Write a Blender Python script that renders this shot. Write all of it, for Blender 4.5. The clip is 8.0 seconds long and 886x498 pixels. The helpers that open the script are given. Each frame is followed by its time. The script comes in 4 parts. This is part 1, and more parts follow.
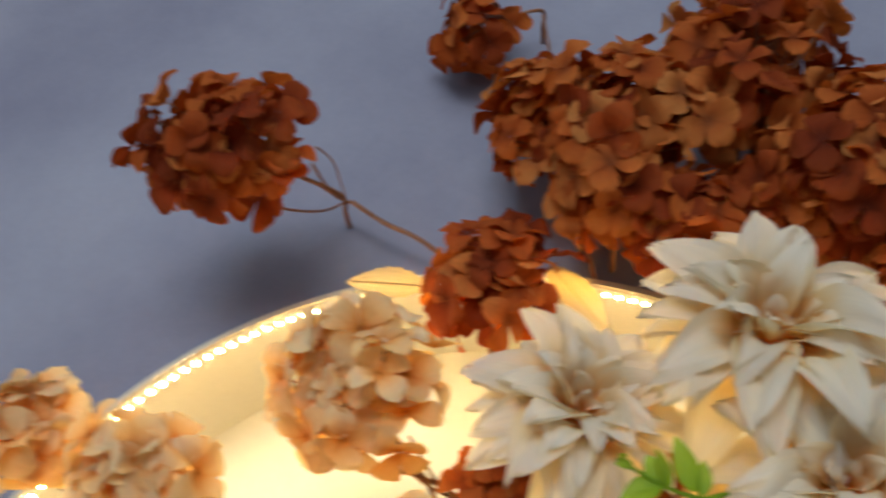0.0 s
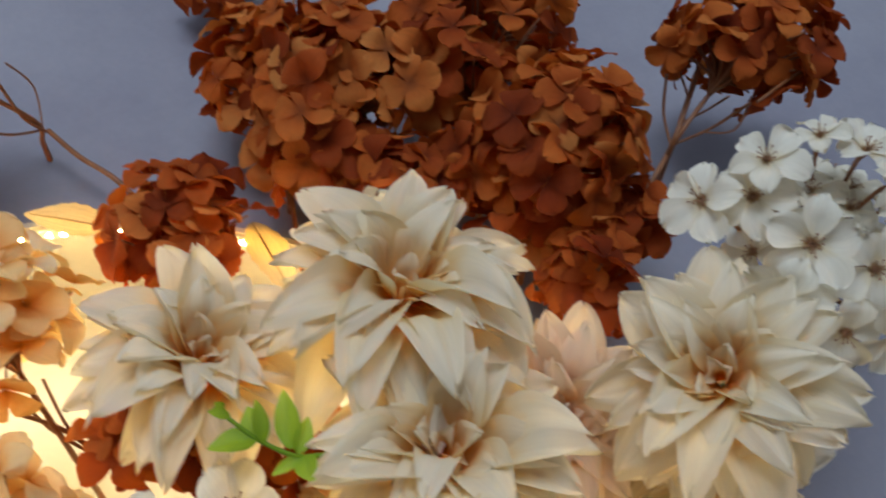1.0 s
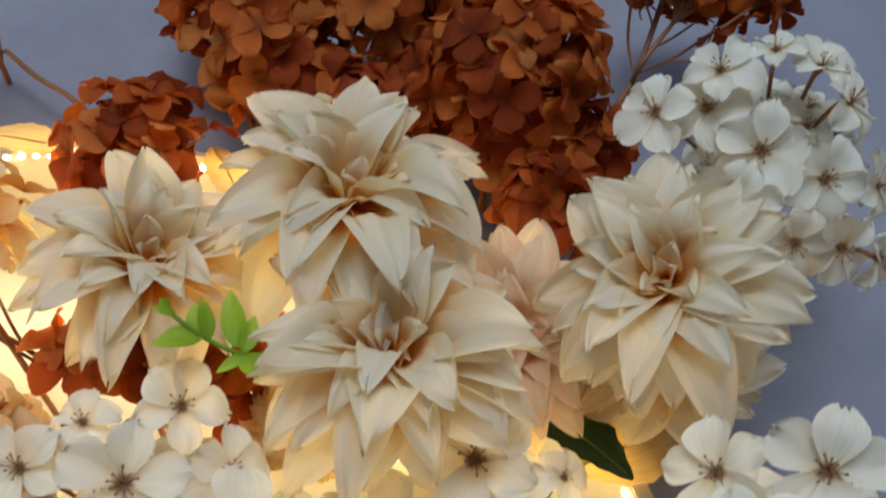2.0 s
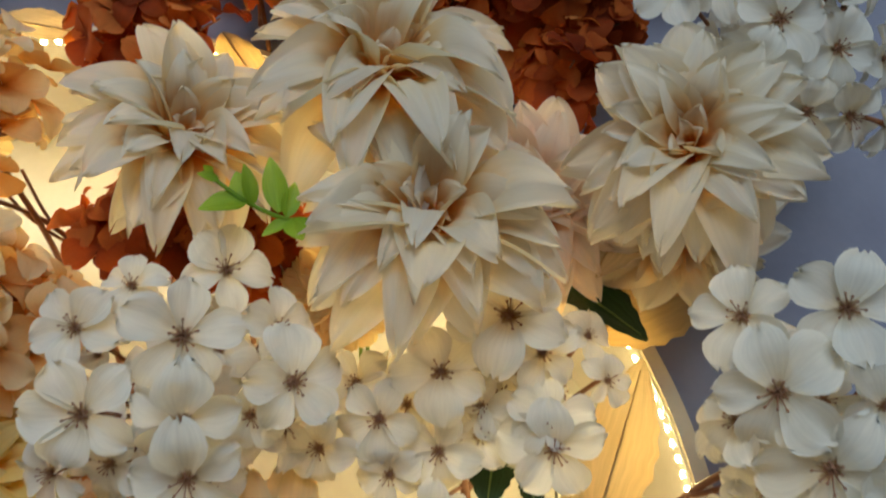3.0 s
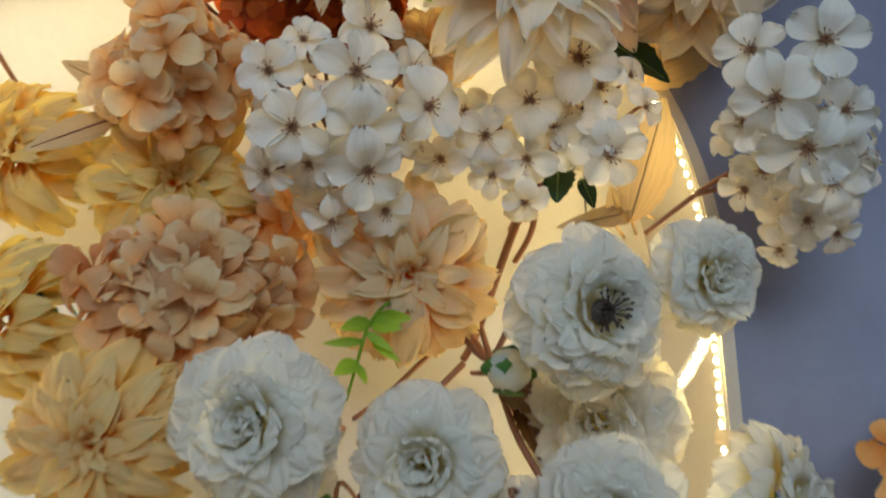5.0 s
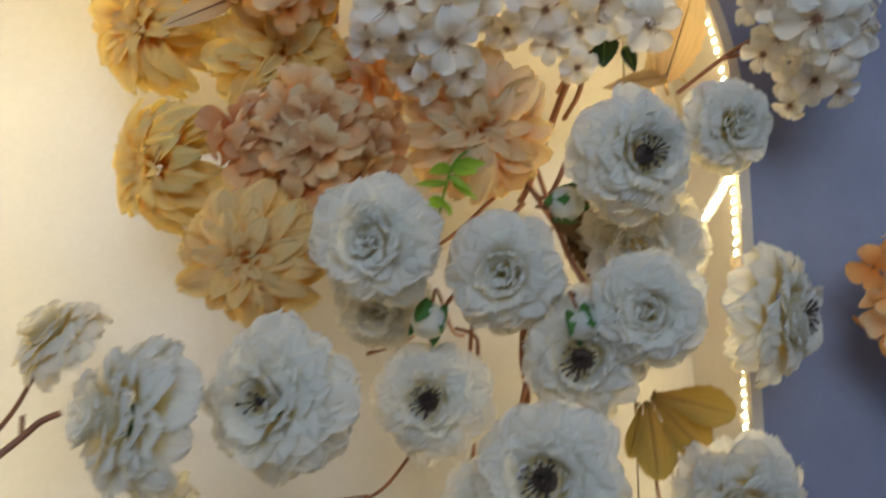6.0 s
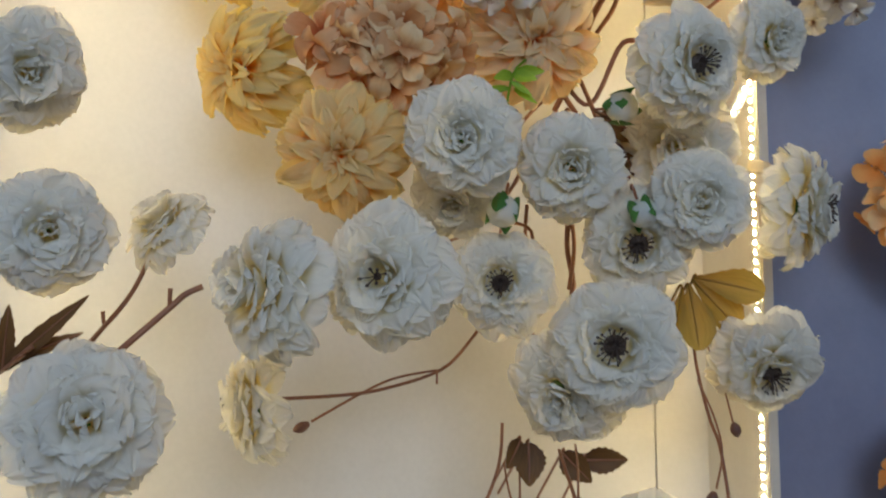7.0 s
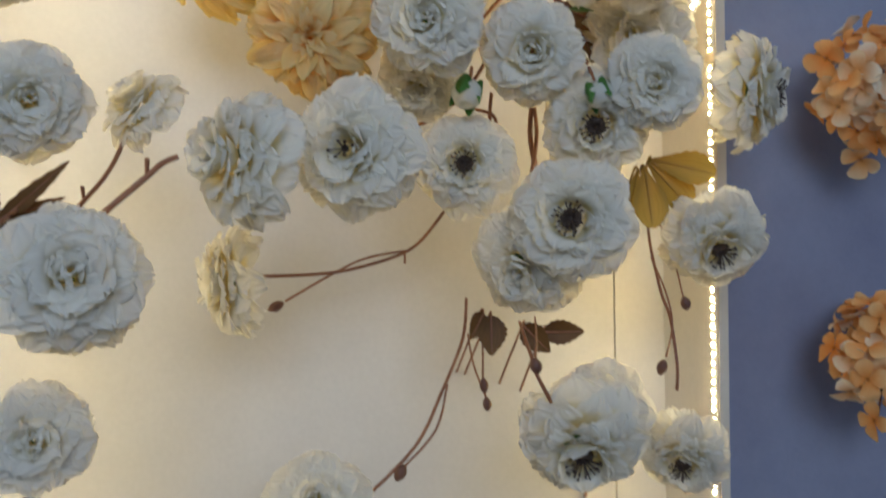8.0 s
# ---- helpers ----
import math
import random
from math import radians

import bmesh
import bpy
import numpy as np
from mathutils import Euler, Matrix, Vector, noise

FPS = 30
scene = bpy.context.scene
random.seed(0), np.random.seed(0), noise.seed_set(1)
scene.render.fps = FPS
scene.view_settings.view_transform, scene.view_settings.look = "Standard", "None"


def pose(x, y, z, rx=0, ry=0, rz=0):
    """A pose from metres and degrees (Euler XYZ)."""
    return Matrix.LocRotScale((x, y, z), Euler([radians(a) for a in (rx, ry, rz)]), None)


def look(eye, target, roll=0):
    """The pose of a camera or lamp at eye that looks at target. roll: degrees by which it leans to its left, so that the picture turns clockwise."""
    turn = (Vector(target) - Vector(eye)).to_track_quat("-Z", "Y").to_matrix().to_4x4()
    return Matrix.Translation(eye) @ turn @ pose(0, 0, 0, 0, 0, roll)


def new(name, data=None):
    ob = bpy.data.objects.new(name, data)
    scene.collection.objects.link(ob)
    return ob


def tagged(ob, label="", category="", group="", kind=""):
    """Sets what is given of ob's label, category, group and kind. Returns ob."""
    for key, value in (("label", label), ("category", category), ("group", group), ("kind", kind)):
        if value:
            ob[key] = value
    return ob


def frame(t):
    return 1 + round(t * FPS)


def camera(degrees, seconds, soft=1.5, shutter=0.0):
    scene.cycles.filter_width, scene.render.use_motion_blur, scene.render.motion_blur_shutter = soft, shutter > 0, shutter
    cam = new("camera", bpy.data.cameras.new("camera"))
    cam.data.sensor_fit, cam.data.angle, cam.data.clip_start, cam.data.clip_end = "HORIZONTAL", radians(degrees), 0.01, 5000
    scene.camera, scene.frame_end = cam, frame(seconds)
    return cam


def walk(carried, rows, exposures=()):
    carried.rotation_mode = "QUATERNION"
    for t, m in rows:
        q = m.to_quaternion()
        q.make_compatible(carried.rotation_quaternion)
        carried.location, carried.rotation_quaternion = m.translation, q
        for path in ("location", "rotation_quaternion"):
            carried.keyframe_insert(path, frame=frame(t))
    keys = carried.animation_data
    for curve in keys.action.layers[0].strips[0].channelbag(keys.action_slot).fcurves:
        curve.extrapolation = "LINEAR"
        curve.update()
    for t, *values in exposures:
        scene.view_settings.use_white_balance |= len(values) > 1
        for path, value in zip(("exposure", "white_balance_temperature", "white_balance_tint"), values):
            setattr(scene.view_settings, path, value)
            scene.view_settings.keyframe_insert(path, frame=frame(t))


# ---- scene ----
cam = camera(52.0, 8.0, soft=2.0, shutter=0.5)
PATH = [
    (0, (0.042, -0.006, 1.685), (-0.213, 1.628, 2.81), 4.6),
    (0.5, (0.102, 0.016, 1.688), (0.013, 1.655, 2.831), 4.1),
    (1, (0.146, 0.034, 1.684), (0.179, 1.667, 2.839), 5.1),
    (1.5, (0.165, 0.042, 1.672), (0.225, 1.675, 2.826), 5.2),
    (1.7, (0.17, 0.046, 1.668), (0.22, 1.687, 2.811), 5.5),
    (2.8, (0.14, 0.059, 1.635), (0.292, 1.779, 2.644), 3.0),
    (3, (0.137, 0.054, 1.63), (0.302, 1.793, 2.605), 2.8),
    (3.5, (0.117, 0.047, 1.605), (0.336, 1.81, 2.524), 1.1),
    (4, (0.095, 0.043, 1.577), (0.374, 1.838, 2.414), -0.1),
    (4.5, (0.079, 0.023, 1.547), (0.375, 1.862, 2.276), -0.3),
    (4.7, (0.062, -0.006, 1.541), (0.361, 1.852, 2.218), -0.2),
    (5.8, (0.023, -0.146, 1.498), (0.282, 1.802, 1.868), 0.1),
    (6, (-0.002, -0.158, 1.489), (0.26, 1.799, 1.805), -0.1),
    (6.5, (-0.071, -0.18, 1.468), (0.265, 1.78, 1.678), -0.5),
    (7, (-0.109, -0.203, 1.46), (0.306, 1.747, 1.612), -0.5),
    (7.5, (-0.127, -0.217, 1.447), (0.364, 1.72, 1.521), -0.7),
    (8, (-0.108, -0.234, 1.421), (0.356, 1.711, 1.421), -0.7),
]
walk(cam, [(t, look(eye, target, roll)) for t, eye, target, roll in PATH],
     exposures=[(0.0, 0.08, 7500, 9), (1.7, 0.15, 7350, 7), (3.5, -0.33, 6900, 4), (4.7, -0.34, 6600, 5), (6.0, -0.50, 6300, 11), (8.0, -0.44, 6200, 12)])

# ---------------------------------------------------------------- world and light
world = bpy.data.worlds.new("sky")
scene.world = world
world.use_nodes = True
sky = world.node_tree.nodes.new("ShaderNodeTexSky")
sky.sky_type, sky.sun_disc = "NISHITA", False
sky.sun_elevation, sky.sun_rotation = radians(25), radians(160)
world.node_tree.nodes["Background"].inputs["Strength"].default_value = 0.08
world.node_tree.links.new(sky.outputs[0], world.node_tree.nodes["Background"].inputs["Color"])

DAY, DAY_COLOUR = 42.0, (0.64, 0.81, 1.0)
LED_POWER, LED_COLOUR = 420.0, (1.0, 0.785, 0.36)
# daylight direction read from shadows on the wall; the window itself is unseen
day = bpy.data.lights.new("window_daylight", "AREA")
day.shape, day.size, day.size_y, day.energy, day.color = "RECTANGLE", 1.6, 1.0, DAY, DAY_COLOUR
new("window_daylight", day).matrix_world = look((-0.2, -2.12, 2.35), (0.05, 0.5, 1.6))


# ---------------------------------------------------------------- materials
def mat(name):
    m = bpy.data.materials.new(name)
    m.use_nodes = True
    nt = m.node_tree
    return m, nt, nt.nodes, nt.links, nt.nodes["Principled BSDF"]


def node(nt, kind, **inputs):
    n = nt.nodes.new(kind)
    for key, value in inputs.items():
        n.inputs[key.replace("_", " ")].default_value = value
    return n


def ramp(nt, fac, stops):
    r = nt.nodes.new("ShaderNodeValToRGB")
    els = r.color_ramp.elements
    while len(els) < len(stops):
        els.new(0.5)
    for e, (p, c) in zip(els, stops):
        e.position, e.color = p, (*c, 1)
    nt.links.new(fac, r.inputs[0])
    return r.outputs[0]


def mix(nt, kind, fac, a, b):
    n = nt.nodes.new("ShaderNodeMix")
    n.data_type, n.blend_type = "RGBA", kind
    for sock, value in ((n.inputs[0], fac), (n.inputs[6], a), (n.inputs[7], b)):
        if hasattr(value, "is_linked"):
            nt.links.new(value, sock)
        elif isinstance(value, tuple):
            sock.default_value = (*value, 1)
        else:
            sock.default_value = value
    return n.outputs[2]


def cloth(name, stops, spread, through_light=0.4, rough=0.8, veins=0.07, tint=None):
    """Petal cloth: colour runs from base to tip of the petal, by dye and in white and cream also by glow painted in;
    every piece a little different, light shines through.
    """
    m, nt, ns, ln, bsdf = mat(name)
    uv = ns.new("ShaderNodeUVMap")
    sep = ns.new("ShaderNodeSeparateXYZ")
    ln.new(uv.outputs[0], sep.inputs[0])
    grain = node(nt, "ShaderNodeTexNoise", Scale=5.0, Detail=3.0)
    ln.new(uv.outputs[0], grain.inputs["Vector"])
    add = ns.new("ShaderNodeMath")
    add.operation = "MULTIPLY_ADD"
    ln.new(grain.outputs[0], add.inputs[0])
    add.inputs[1].default_value = 0.3
    sub = ns.new("ShaderNodeMath")
    sub.operation = "SUBTRACT"
    ln.new(sep.outputs[1], sub.inputs[0])
    sub.inputs[1].default_value = 0.15
    ln.new(sub.outputs[0], add.inputs[2])
    colour = ramp(nt, add.outputs[0], stops)
    info = ns.new("ShaderNodeObjectInfo")
    vary = ramp(nt, info.outputs["Random"], spread)
    colour = mix(nt, "MULTIPLY", 1.0, colour, vary)
    # fine lengthwise veins and blotches
    scale = ns.new("ShaderNodeMapping")
    scale.inputs["Scale"].default_value = (16, 1.6, 1)
    ln.new(uv.outputs[0], scale.inputs["Vector"])
    vein = node(nt, "ShaderNodeTexNoise", Scale=1.0, Detail=3.0, Roughness=0.6)
    ln.new(scale.outputs[0], vein.inputs["Vector"])
    shade = ramp(nt, vein.outputs[0], [(0.3, (1 - veins,) * 3), (0.65, (1, 1, 1))])
    colour = mix(nt, "MULTIPLY", 1.0, colour, shade)
    ln.new(colour, bsdf.inputs["Base Color"])
    bsdf.inputs["Roughness"].default_value = rough
    bsdf.inputs["Specular IOR Level"].default_value = 0.25
    weave = node(nt, "ShaderNodeTexNoise", Scale=900.0, Detail=1.0)
    geo = ns.new("ShaderNodeTexCoord")
    ln.new(geo.outputs["Object"], weave.inputs["Vector"])
    both = ns.new("ShaderNodeMath")
    both.operation = "MULTIPLY_ADD"
    ln.new(vein.outputs[0], both.inputs[0])
    both.inputs[1].default_value = 2.5
    ln.new(weave.outputs[0], both.inputs[2])
    bump = node(nt, "ShaderNodeBump", Strength=0.2, Distance=0.0005)
    ln.new(both.outputs[0], bump.inputs["Height"])
    ln.new(bump.outputs[0], bsdf.inputs["Normal"])
    glow = ns.new("ShaderNodeBsdfTranslucent")
    ln.new(mix(nt, "MULTIPLY", 1.0, colour, tint or (1.0, 0.9, 0.72)), glow.inputs["Color"])
    ln.new(bump.outputs[0], glow.inputs["Normal"])
    blend = ns.new("ShaderNodeMixShader")
    blend.inputs[0].default_value = through_light
    ln.new(bsdf.outputs[0], blend.inputs[1])
    ln.new(glow.outputs[0], blend.inputs[2])
    ln.new(blend.outputs[0], ns["Material Output"].inputs["Surface"])
    return m


def painted(name, a, b, scale, rough=0.7, bump_depth=0.0004, fine=220.0):
    """Paint, bark or plaster: two tones in large soft patches, fine grain in relief."""
    m, nt, ns, ln, bsdf = mat(name)
    co = ns.new("ShaderNodeTexCoord")
    big = node(nt, "ShaderNodeTexNoise", Scale=scale, Detail=5.0, Roughness=0.6)
    small = node(nt, "ShaderNodeTexNoise", Scale=fine, Detail=3.0)
    ln.new(co.outputs["Object"], big.inputs["Vector"])
    ln.new(co.outputs["Object"], small.inputs["Vector"])
    colour = ramp(nt, big.outputs[0], [(0.3, a), (0.7, b)])
    shade = ramp(nt, small.outputs[0], [(0.25, (0.95, 0.95, 0.95)), (0.7, (1, 1, 1))])
    ln.new(mix(nt, "MULTIPLY", 1.0, colour, shade), bsdf.inputs["Base Color"])
    bsdf.inputs["Roughness"].default_value = rough
    bump = node(nt, "ShaderNodeBump", Strength=0.5, Distance=bump_depth)
    ln.new(small.outputs[0], bump.inputs["Height"])
    ln.new(bump.outputs[0], bsdf.inputs["Normal"])
    return m


SOFT = [(0.0, (0.90, 0.89, 0.88)), (1.0, (1, 1, 1))]
# orange base is dye, widened and warmed to paint in the hearts' glow
M_CREAM = [cloth("cream_petal_cloth", [(0.0, (0.99, 0.44, 0.10)), (0.2, (0.99, 0.62, 0.25)), (0.42, (0.985, 0.78, 0.46)), (0.64, (0.985, 0.915, 0.77)), (0.9, (0.985, 0.96, 0.91))], SOFT, 0.56, veins=0.06, tint=(1.0, 0.90, 0.68)),
           cloth("blush_petal_cloth", [(0.0, (0.97, 0.44, 0.20)), (0.35, (0.975, 0.70, 0.46)), (0.6, (0.97, 0.81, 0.65)), (1.0, (0.97, 0.88, 0.77))], SOFT, 0.55, tint=(1.0, 0.87, 0.66))]
# inner petals: same dye, deepened again for the light scattered between them
M_HEART = [cloth("peach_heart_petal_cloth", [(0.0, (0.99, 0.40, 0.08)), (0.3, (0.99, 0.62, 0.25)), (0.6, (0.985, 0.81, 0.54)), (0.95, (0.985, 0.93, 0.80))], SOFT, 0.58, veins=0.06, tint=(1.0, 0.89, 0.66)), M_CREAM[1]]
M_PEACH = [cloth("apricot_petal_cloth", [(0.0, (0.985, 0.34, 0.03)), (0.25, (0.99, 0.56, 0.14)), (0.5, (0.99, 0.72, 0.28)), (0.9, (0.985, 0.83, 0.44))], SOFT, 0.56, tint=(1.0, 0.91, 0.62)),
           cloth("yellow_petal_cloth", [(0.0, (0.985, 0.38, 0.03)), (0.25, (0.99, 0.61, 0.13)), (0.5, (0.99, 0.76, 0.26)), (0.9, (0.985, 0.86, 0.42))], SOFT, 0.56, tint=(1.0, 0.91, 0.58)),
           cloth("salmon_petal_cloth", [(0.0, (0.97, 0.25, 0.05)), (0.28, (0.985, 0.49, 0.17)), (0.5, (0.985, 0.72, 0.38)), (0.85, (0.985, 0.85, 0.56))], SOFT, 0.54, tint=(1.0, 0.90, 0.64))]
# yellow base puts the warm light of the creases into the colour
M_WHITE = cloth("white_petal_cloth_warm_creases", [(0.0, (0.96, 0.84, 0.42)), (0.35, (0.965, 0.92, 0.70)), (0.62, (0.97, 0.965, 0.95))], SOFT, 0.57, veins=0.05, tint=(1.0, 0.95, 0.78))
M_BLOSSOM = cloth("blossom_petal_cloth", [(0.0, (0.28, 0.11, 0.05)), (0.08, (0.50, 0.33, 0.18)), (0.18, (0.91, 0.85, 0.72)), (0.42, (0.96, 0.955, 0.93))], SOFT, 0.42, veins=0.10, tint=(1.0, 0.90, 0.68))
M_BROWN = cloth("russet_petal_cloth", [(0.0, (0.26, 0.05, 0.012)), (0.4, (0.52, 0.105, 0.018)), (1.0, (0.66, 0.165, 0.032))],
                [(0.0, (0.42, 0.26, 0.28)), (0.35, (0.72, 0.56, 0.6)), (0.65, (0.98, 0.98, 1.0)), (0.86, (1.08, 1.4, 1.8)), (1.0, (1.15, 1.85, 2.9))], 0.45, veins=0.15, tint=(1.0, 0.75, 0.5))
M_PALE = cloth("peach_floret_cloth", [(0.0, (0.34, 0.10, 0.02)), (0.14, (0.80, 0.33, 0.08)), (0.4, (0.92, 0.58, 0.27)), (0.85, (0.95, 0.78, 0.50))],
               [(0.0, (0.92, 0.74, 0.56)), (0.4, (1, 0.95, 0.86)), (0.8, (1, 1.06, 1.12)), (1.0, (1.02, 1.13, 1.35))], 0.52, tint=(1.0, 0.88, 0.62))
M_DUSTY = cloth("dusty_pink_floret_cloth", [(0.0, (0.22, 0.05, 0.02)), (0.14, (0.58, 0.19, 0.06)), (0.5, (0.84, 0.50, 0.22)), (1.0, (0.93, 0.72, 0.43))],
                [(0.0, (0.75, 0.6, 0.55)), (0.5, (1, 0.95, 0.9)), (1.0, (1, 1.1, 1.15))], 0.4, tint=(1.0, 0.75, 0.5))
M_ORANGE = cloth("orange_floret_cloth", [(0.0, (0.35, 0.09, 0.02)), (0.15, (0.85, 0.36, 0.09)), (1.0, (0.92, 0.62, 0.30))],
                 [(0.0, (1, 0.8, 0.6)), (0.45, (1, 1, 1)), (0.7, (1.02, 1.3, 1.9)), (1.0, (1.04, 1.45, 2.6))], 0.3)
LEAFY = [(0.0, (0.8, 0.8, 0.8)), (1.0, (1, 1, 1))]
M_GOLD = cloth("gold_leaf_cloth", [(0.0, (0.34, 0.19, 0.03)), (1.0, (0.56, 0.36, 0.06))], LEAFY, 0.25, 0.5, 0.2)
M_BROWNLEAF = cloth("brown_leaf_cloth", [(0.0, (0.13, 0.06, 0.02)), (1.0, (0.20, 0.10, 0.03))], LEAFY, 0.15, 0.5, 0.35)
M_PALELEAF = cloth("straw_leaf_cloth", [(0.0, (0.74, 0.52, 0.25)), (1.0, (0.82, 0.66, 0.40))], LEAFY, 0.36, 0.6, 0.22)
M_GREEN = cloth("dark_green_leaf_cloth", [(0.0, (0.03, 0.08, 0.03)), (1.0, (0.03, 0.075, 0.035))], LEAFY, 0.1, 0.3, 0.4)
M_FRESH = cloth("fresh_green_plastic_leaf", [(0.0, (0.24, 0.42, 0.03)), (1.0, (0.46, 0.64, 0.07))], LEAFY, 0.35, 0.35, 0.2, tint=(0.9, 1.0, 0.4))
M_SEPAL = cloth("sepal_green", [(0.0, (0.08, 0.20, 0.04)), (1.0, (0.10, 0.26, 0.06))], LEAFY, 0.15, 0.4, 0.3)
M_STEM = painted("brown_wire_wrap", (0.18, 0.062, 0.026), (0.31, 0.12, 0.052), 60, 0.5, 0.0006, 500)
M_STEMGREEN = painted("green_wire_wrap", (0.12, 0.20, 0.05), (0.20, 0.28, 0.08), 60, 0.5, 0.0004, 500)
M_POD = painted("brown_pod", (0.10, 0.04, 0.025), (0.17, 0.07, 0.04), 90, 0.55, 0.0006, 600)
M_STAMEN = painted("dark_stamen", (0.035, 0.022, 0.018), (0.11, 0.07, 0.05), 200, 0.6)
M_STAMENBROWN = painted("brown_stamen", (0.26, 0.11, 0.06), (0.42, 0.21, 0.12), 200, 0.6)
# mottled paint, its patches deepened to put soft flower shadows into the tone
M_WALL = painted("grey_blue_wall_paint", (0.18, 0.18, 0.26), (0.285, 0.29, 0.375), 4.0, 0.75, 0.0003)
# tone of the added, unseen room, set for the fill it bounces
M_ROOM = painted("unseen_white_room_paint", (0.60, 0.60, 0.61), (0.68, 0.68, 0.69), 2.0, 0.75, 0.0003)
M_PANEL = painted("warm_white_panel_paint", (0.60, 0.57, 0.53), (0.68, 0.65, 0.61), 4.0, 0.55, 0.0001)
M_TRIM = painted("beige_edge_trim", (0.62, 0.54, 0.42), (0.72, 0.64, 0.52), 12.0, 0.5, 0.0002)
M_TAPE = painted("white_strip_tape", (0.82, 0.80, 0.74), (0.88, 0.86, 0.80), 30.0, 0.5, 0.0001)
M_MILKY = cloth("milky_clip_plastic", [(0.0, (0.86, 0.84, 0.78)), (1.0, (0.90, 0.88, 0.82))], SOFT, 0.7, 0.3, 0.03)
M_FLOOR = painted("grey_floor", (0.22, 0.20, 0.18), (0.32, 0.29, 0.26), 5.0, 0.5)
M_LED, nt_, ns_, ln_, bs_ = mat("lit_warm_diode")
bs_.inputs["Base Color"].default_value = (0.9, 0.85, 0.7, 1)
bs_.inputs["Emission Color"].default_value = (*LED_COLOUR, 1)
bs_.inputs["Emission Strength"].default_value = LED_POWER


# ---------------------------------------------------------------- mesh helpers
def mesh_of(name, verts, faces, material, uvs=None, smooth=True):
    me = bpy.data.meshes.new(name)
    me.from_pydata([tuple(v) for v in verts], [], faces)
    if uvs:
        layer = me.uv_layers.new(name="UVMap")
        for loop in me.loops:
            layer.data[loop.index].uv = uvs[loop.vertex_index]
    me.materials.append(material)
    if smooth:
        me.polygons.foreach_set("use_smooth", [True] * len(me.polygons))
    me.update()
    return me


def part(name, me, parent, m=None, label=""):
    ob = new(name, me)
    ob.parent = parent
    if m is not None:
        ob.matrix_basis = m
    return tagged(ob, label)


def box(name, lo, hi, material, kind="structure"):
    (a, b, c), (d, e, f) = lo, hi
    v = [(x, y, z) for x in (a, d) for y in (b, e) for z in (c, f)]
    fs = [(0, 1, 3, 2), (4, 6, 7, 5), (0, 4, 5, 1), (2, 3, 7, 6), (0, 2, 6, 4), (1, 5, 7, 3)]
    return tagged(new(name, mesh_of(name, v, fs, material, smooth=False)), kind=kind)


def tube_data(points, radii, sides=7):
    """A bent round bar through the points, smoothed between them."""
    pts = [Vector(p) for p in points]
    fine, rad = [], []
    n = len(pts)
    for i in range(n - 1):
        p0, p1, p2, p3 = pts[max(i - 1, 0)], pts[i], pts[i + 1], pts[min(i + 2, n - 1)]
        for k in range(5):
            t = k / 5
            fine.append(0.5 * ((2 * p1) + (p2 - p0) * t + (2 * p0 - 5 * p1 + 4 * p2 - p3) * t * t + (3 * p1 - p0 - 3 * p2 + p3) * t ** 3))
            rad.append(radii[0] + (radii[1] - radii[0]) * (i + t) / (n - 1))
    fine.append(pts[-1])
    rad.append(radii[1])
    verts, faces = [], []
    side = Vector((0.3, 0.2, 0.9))
    for i, p in enumerate(fine):
        d = (fine[min(i + 1, len(fine) - 1)] - fine[max(i - 1, 0)]).normalized()
        a = d.cross(side)
        a = a.normalized() if a.length > 1e-4 else d.orthogonal().normalized()
        b = d.cross(a)
        for k in range(sides):
            w = 2 * math.pi * k / sides
            verts.append(p + (a * math.cos(w) + b * math.sin(w)) * rad[i])
    for i in range(len(fine) - 1):
        for k in range(sides):
            faces.append((i * sides + k, i * sides + (k + 1) % sides, (i + 1) * sides + (k + 1) % sides, (i + 1) * sides + k))
    faces.append(tuple(range(sides))[::-1])
    faces.append(tuple(range((len(fine) - 1) * sides, len(fine) * sides)))
    return verts, faces


def joined(lists):
    verts, faces = [], []
    for v, f in lists:
        k = len(verts)
        verts += v
        faces += [tuple(i + k for i in face) for face in f]
    return verts, faces


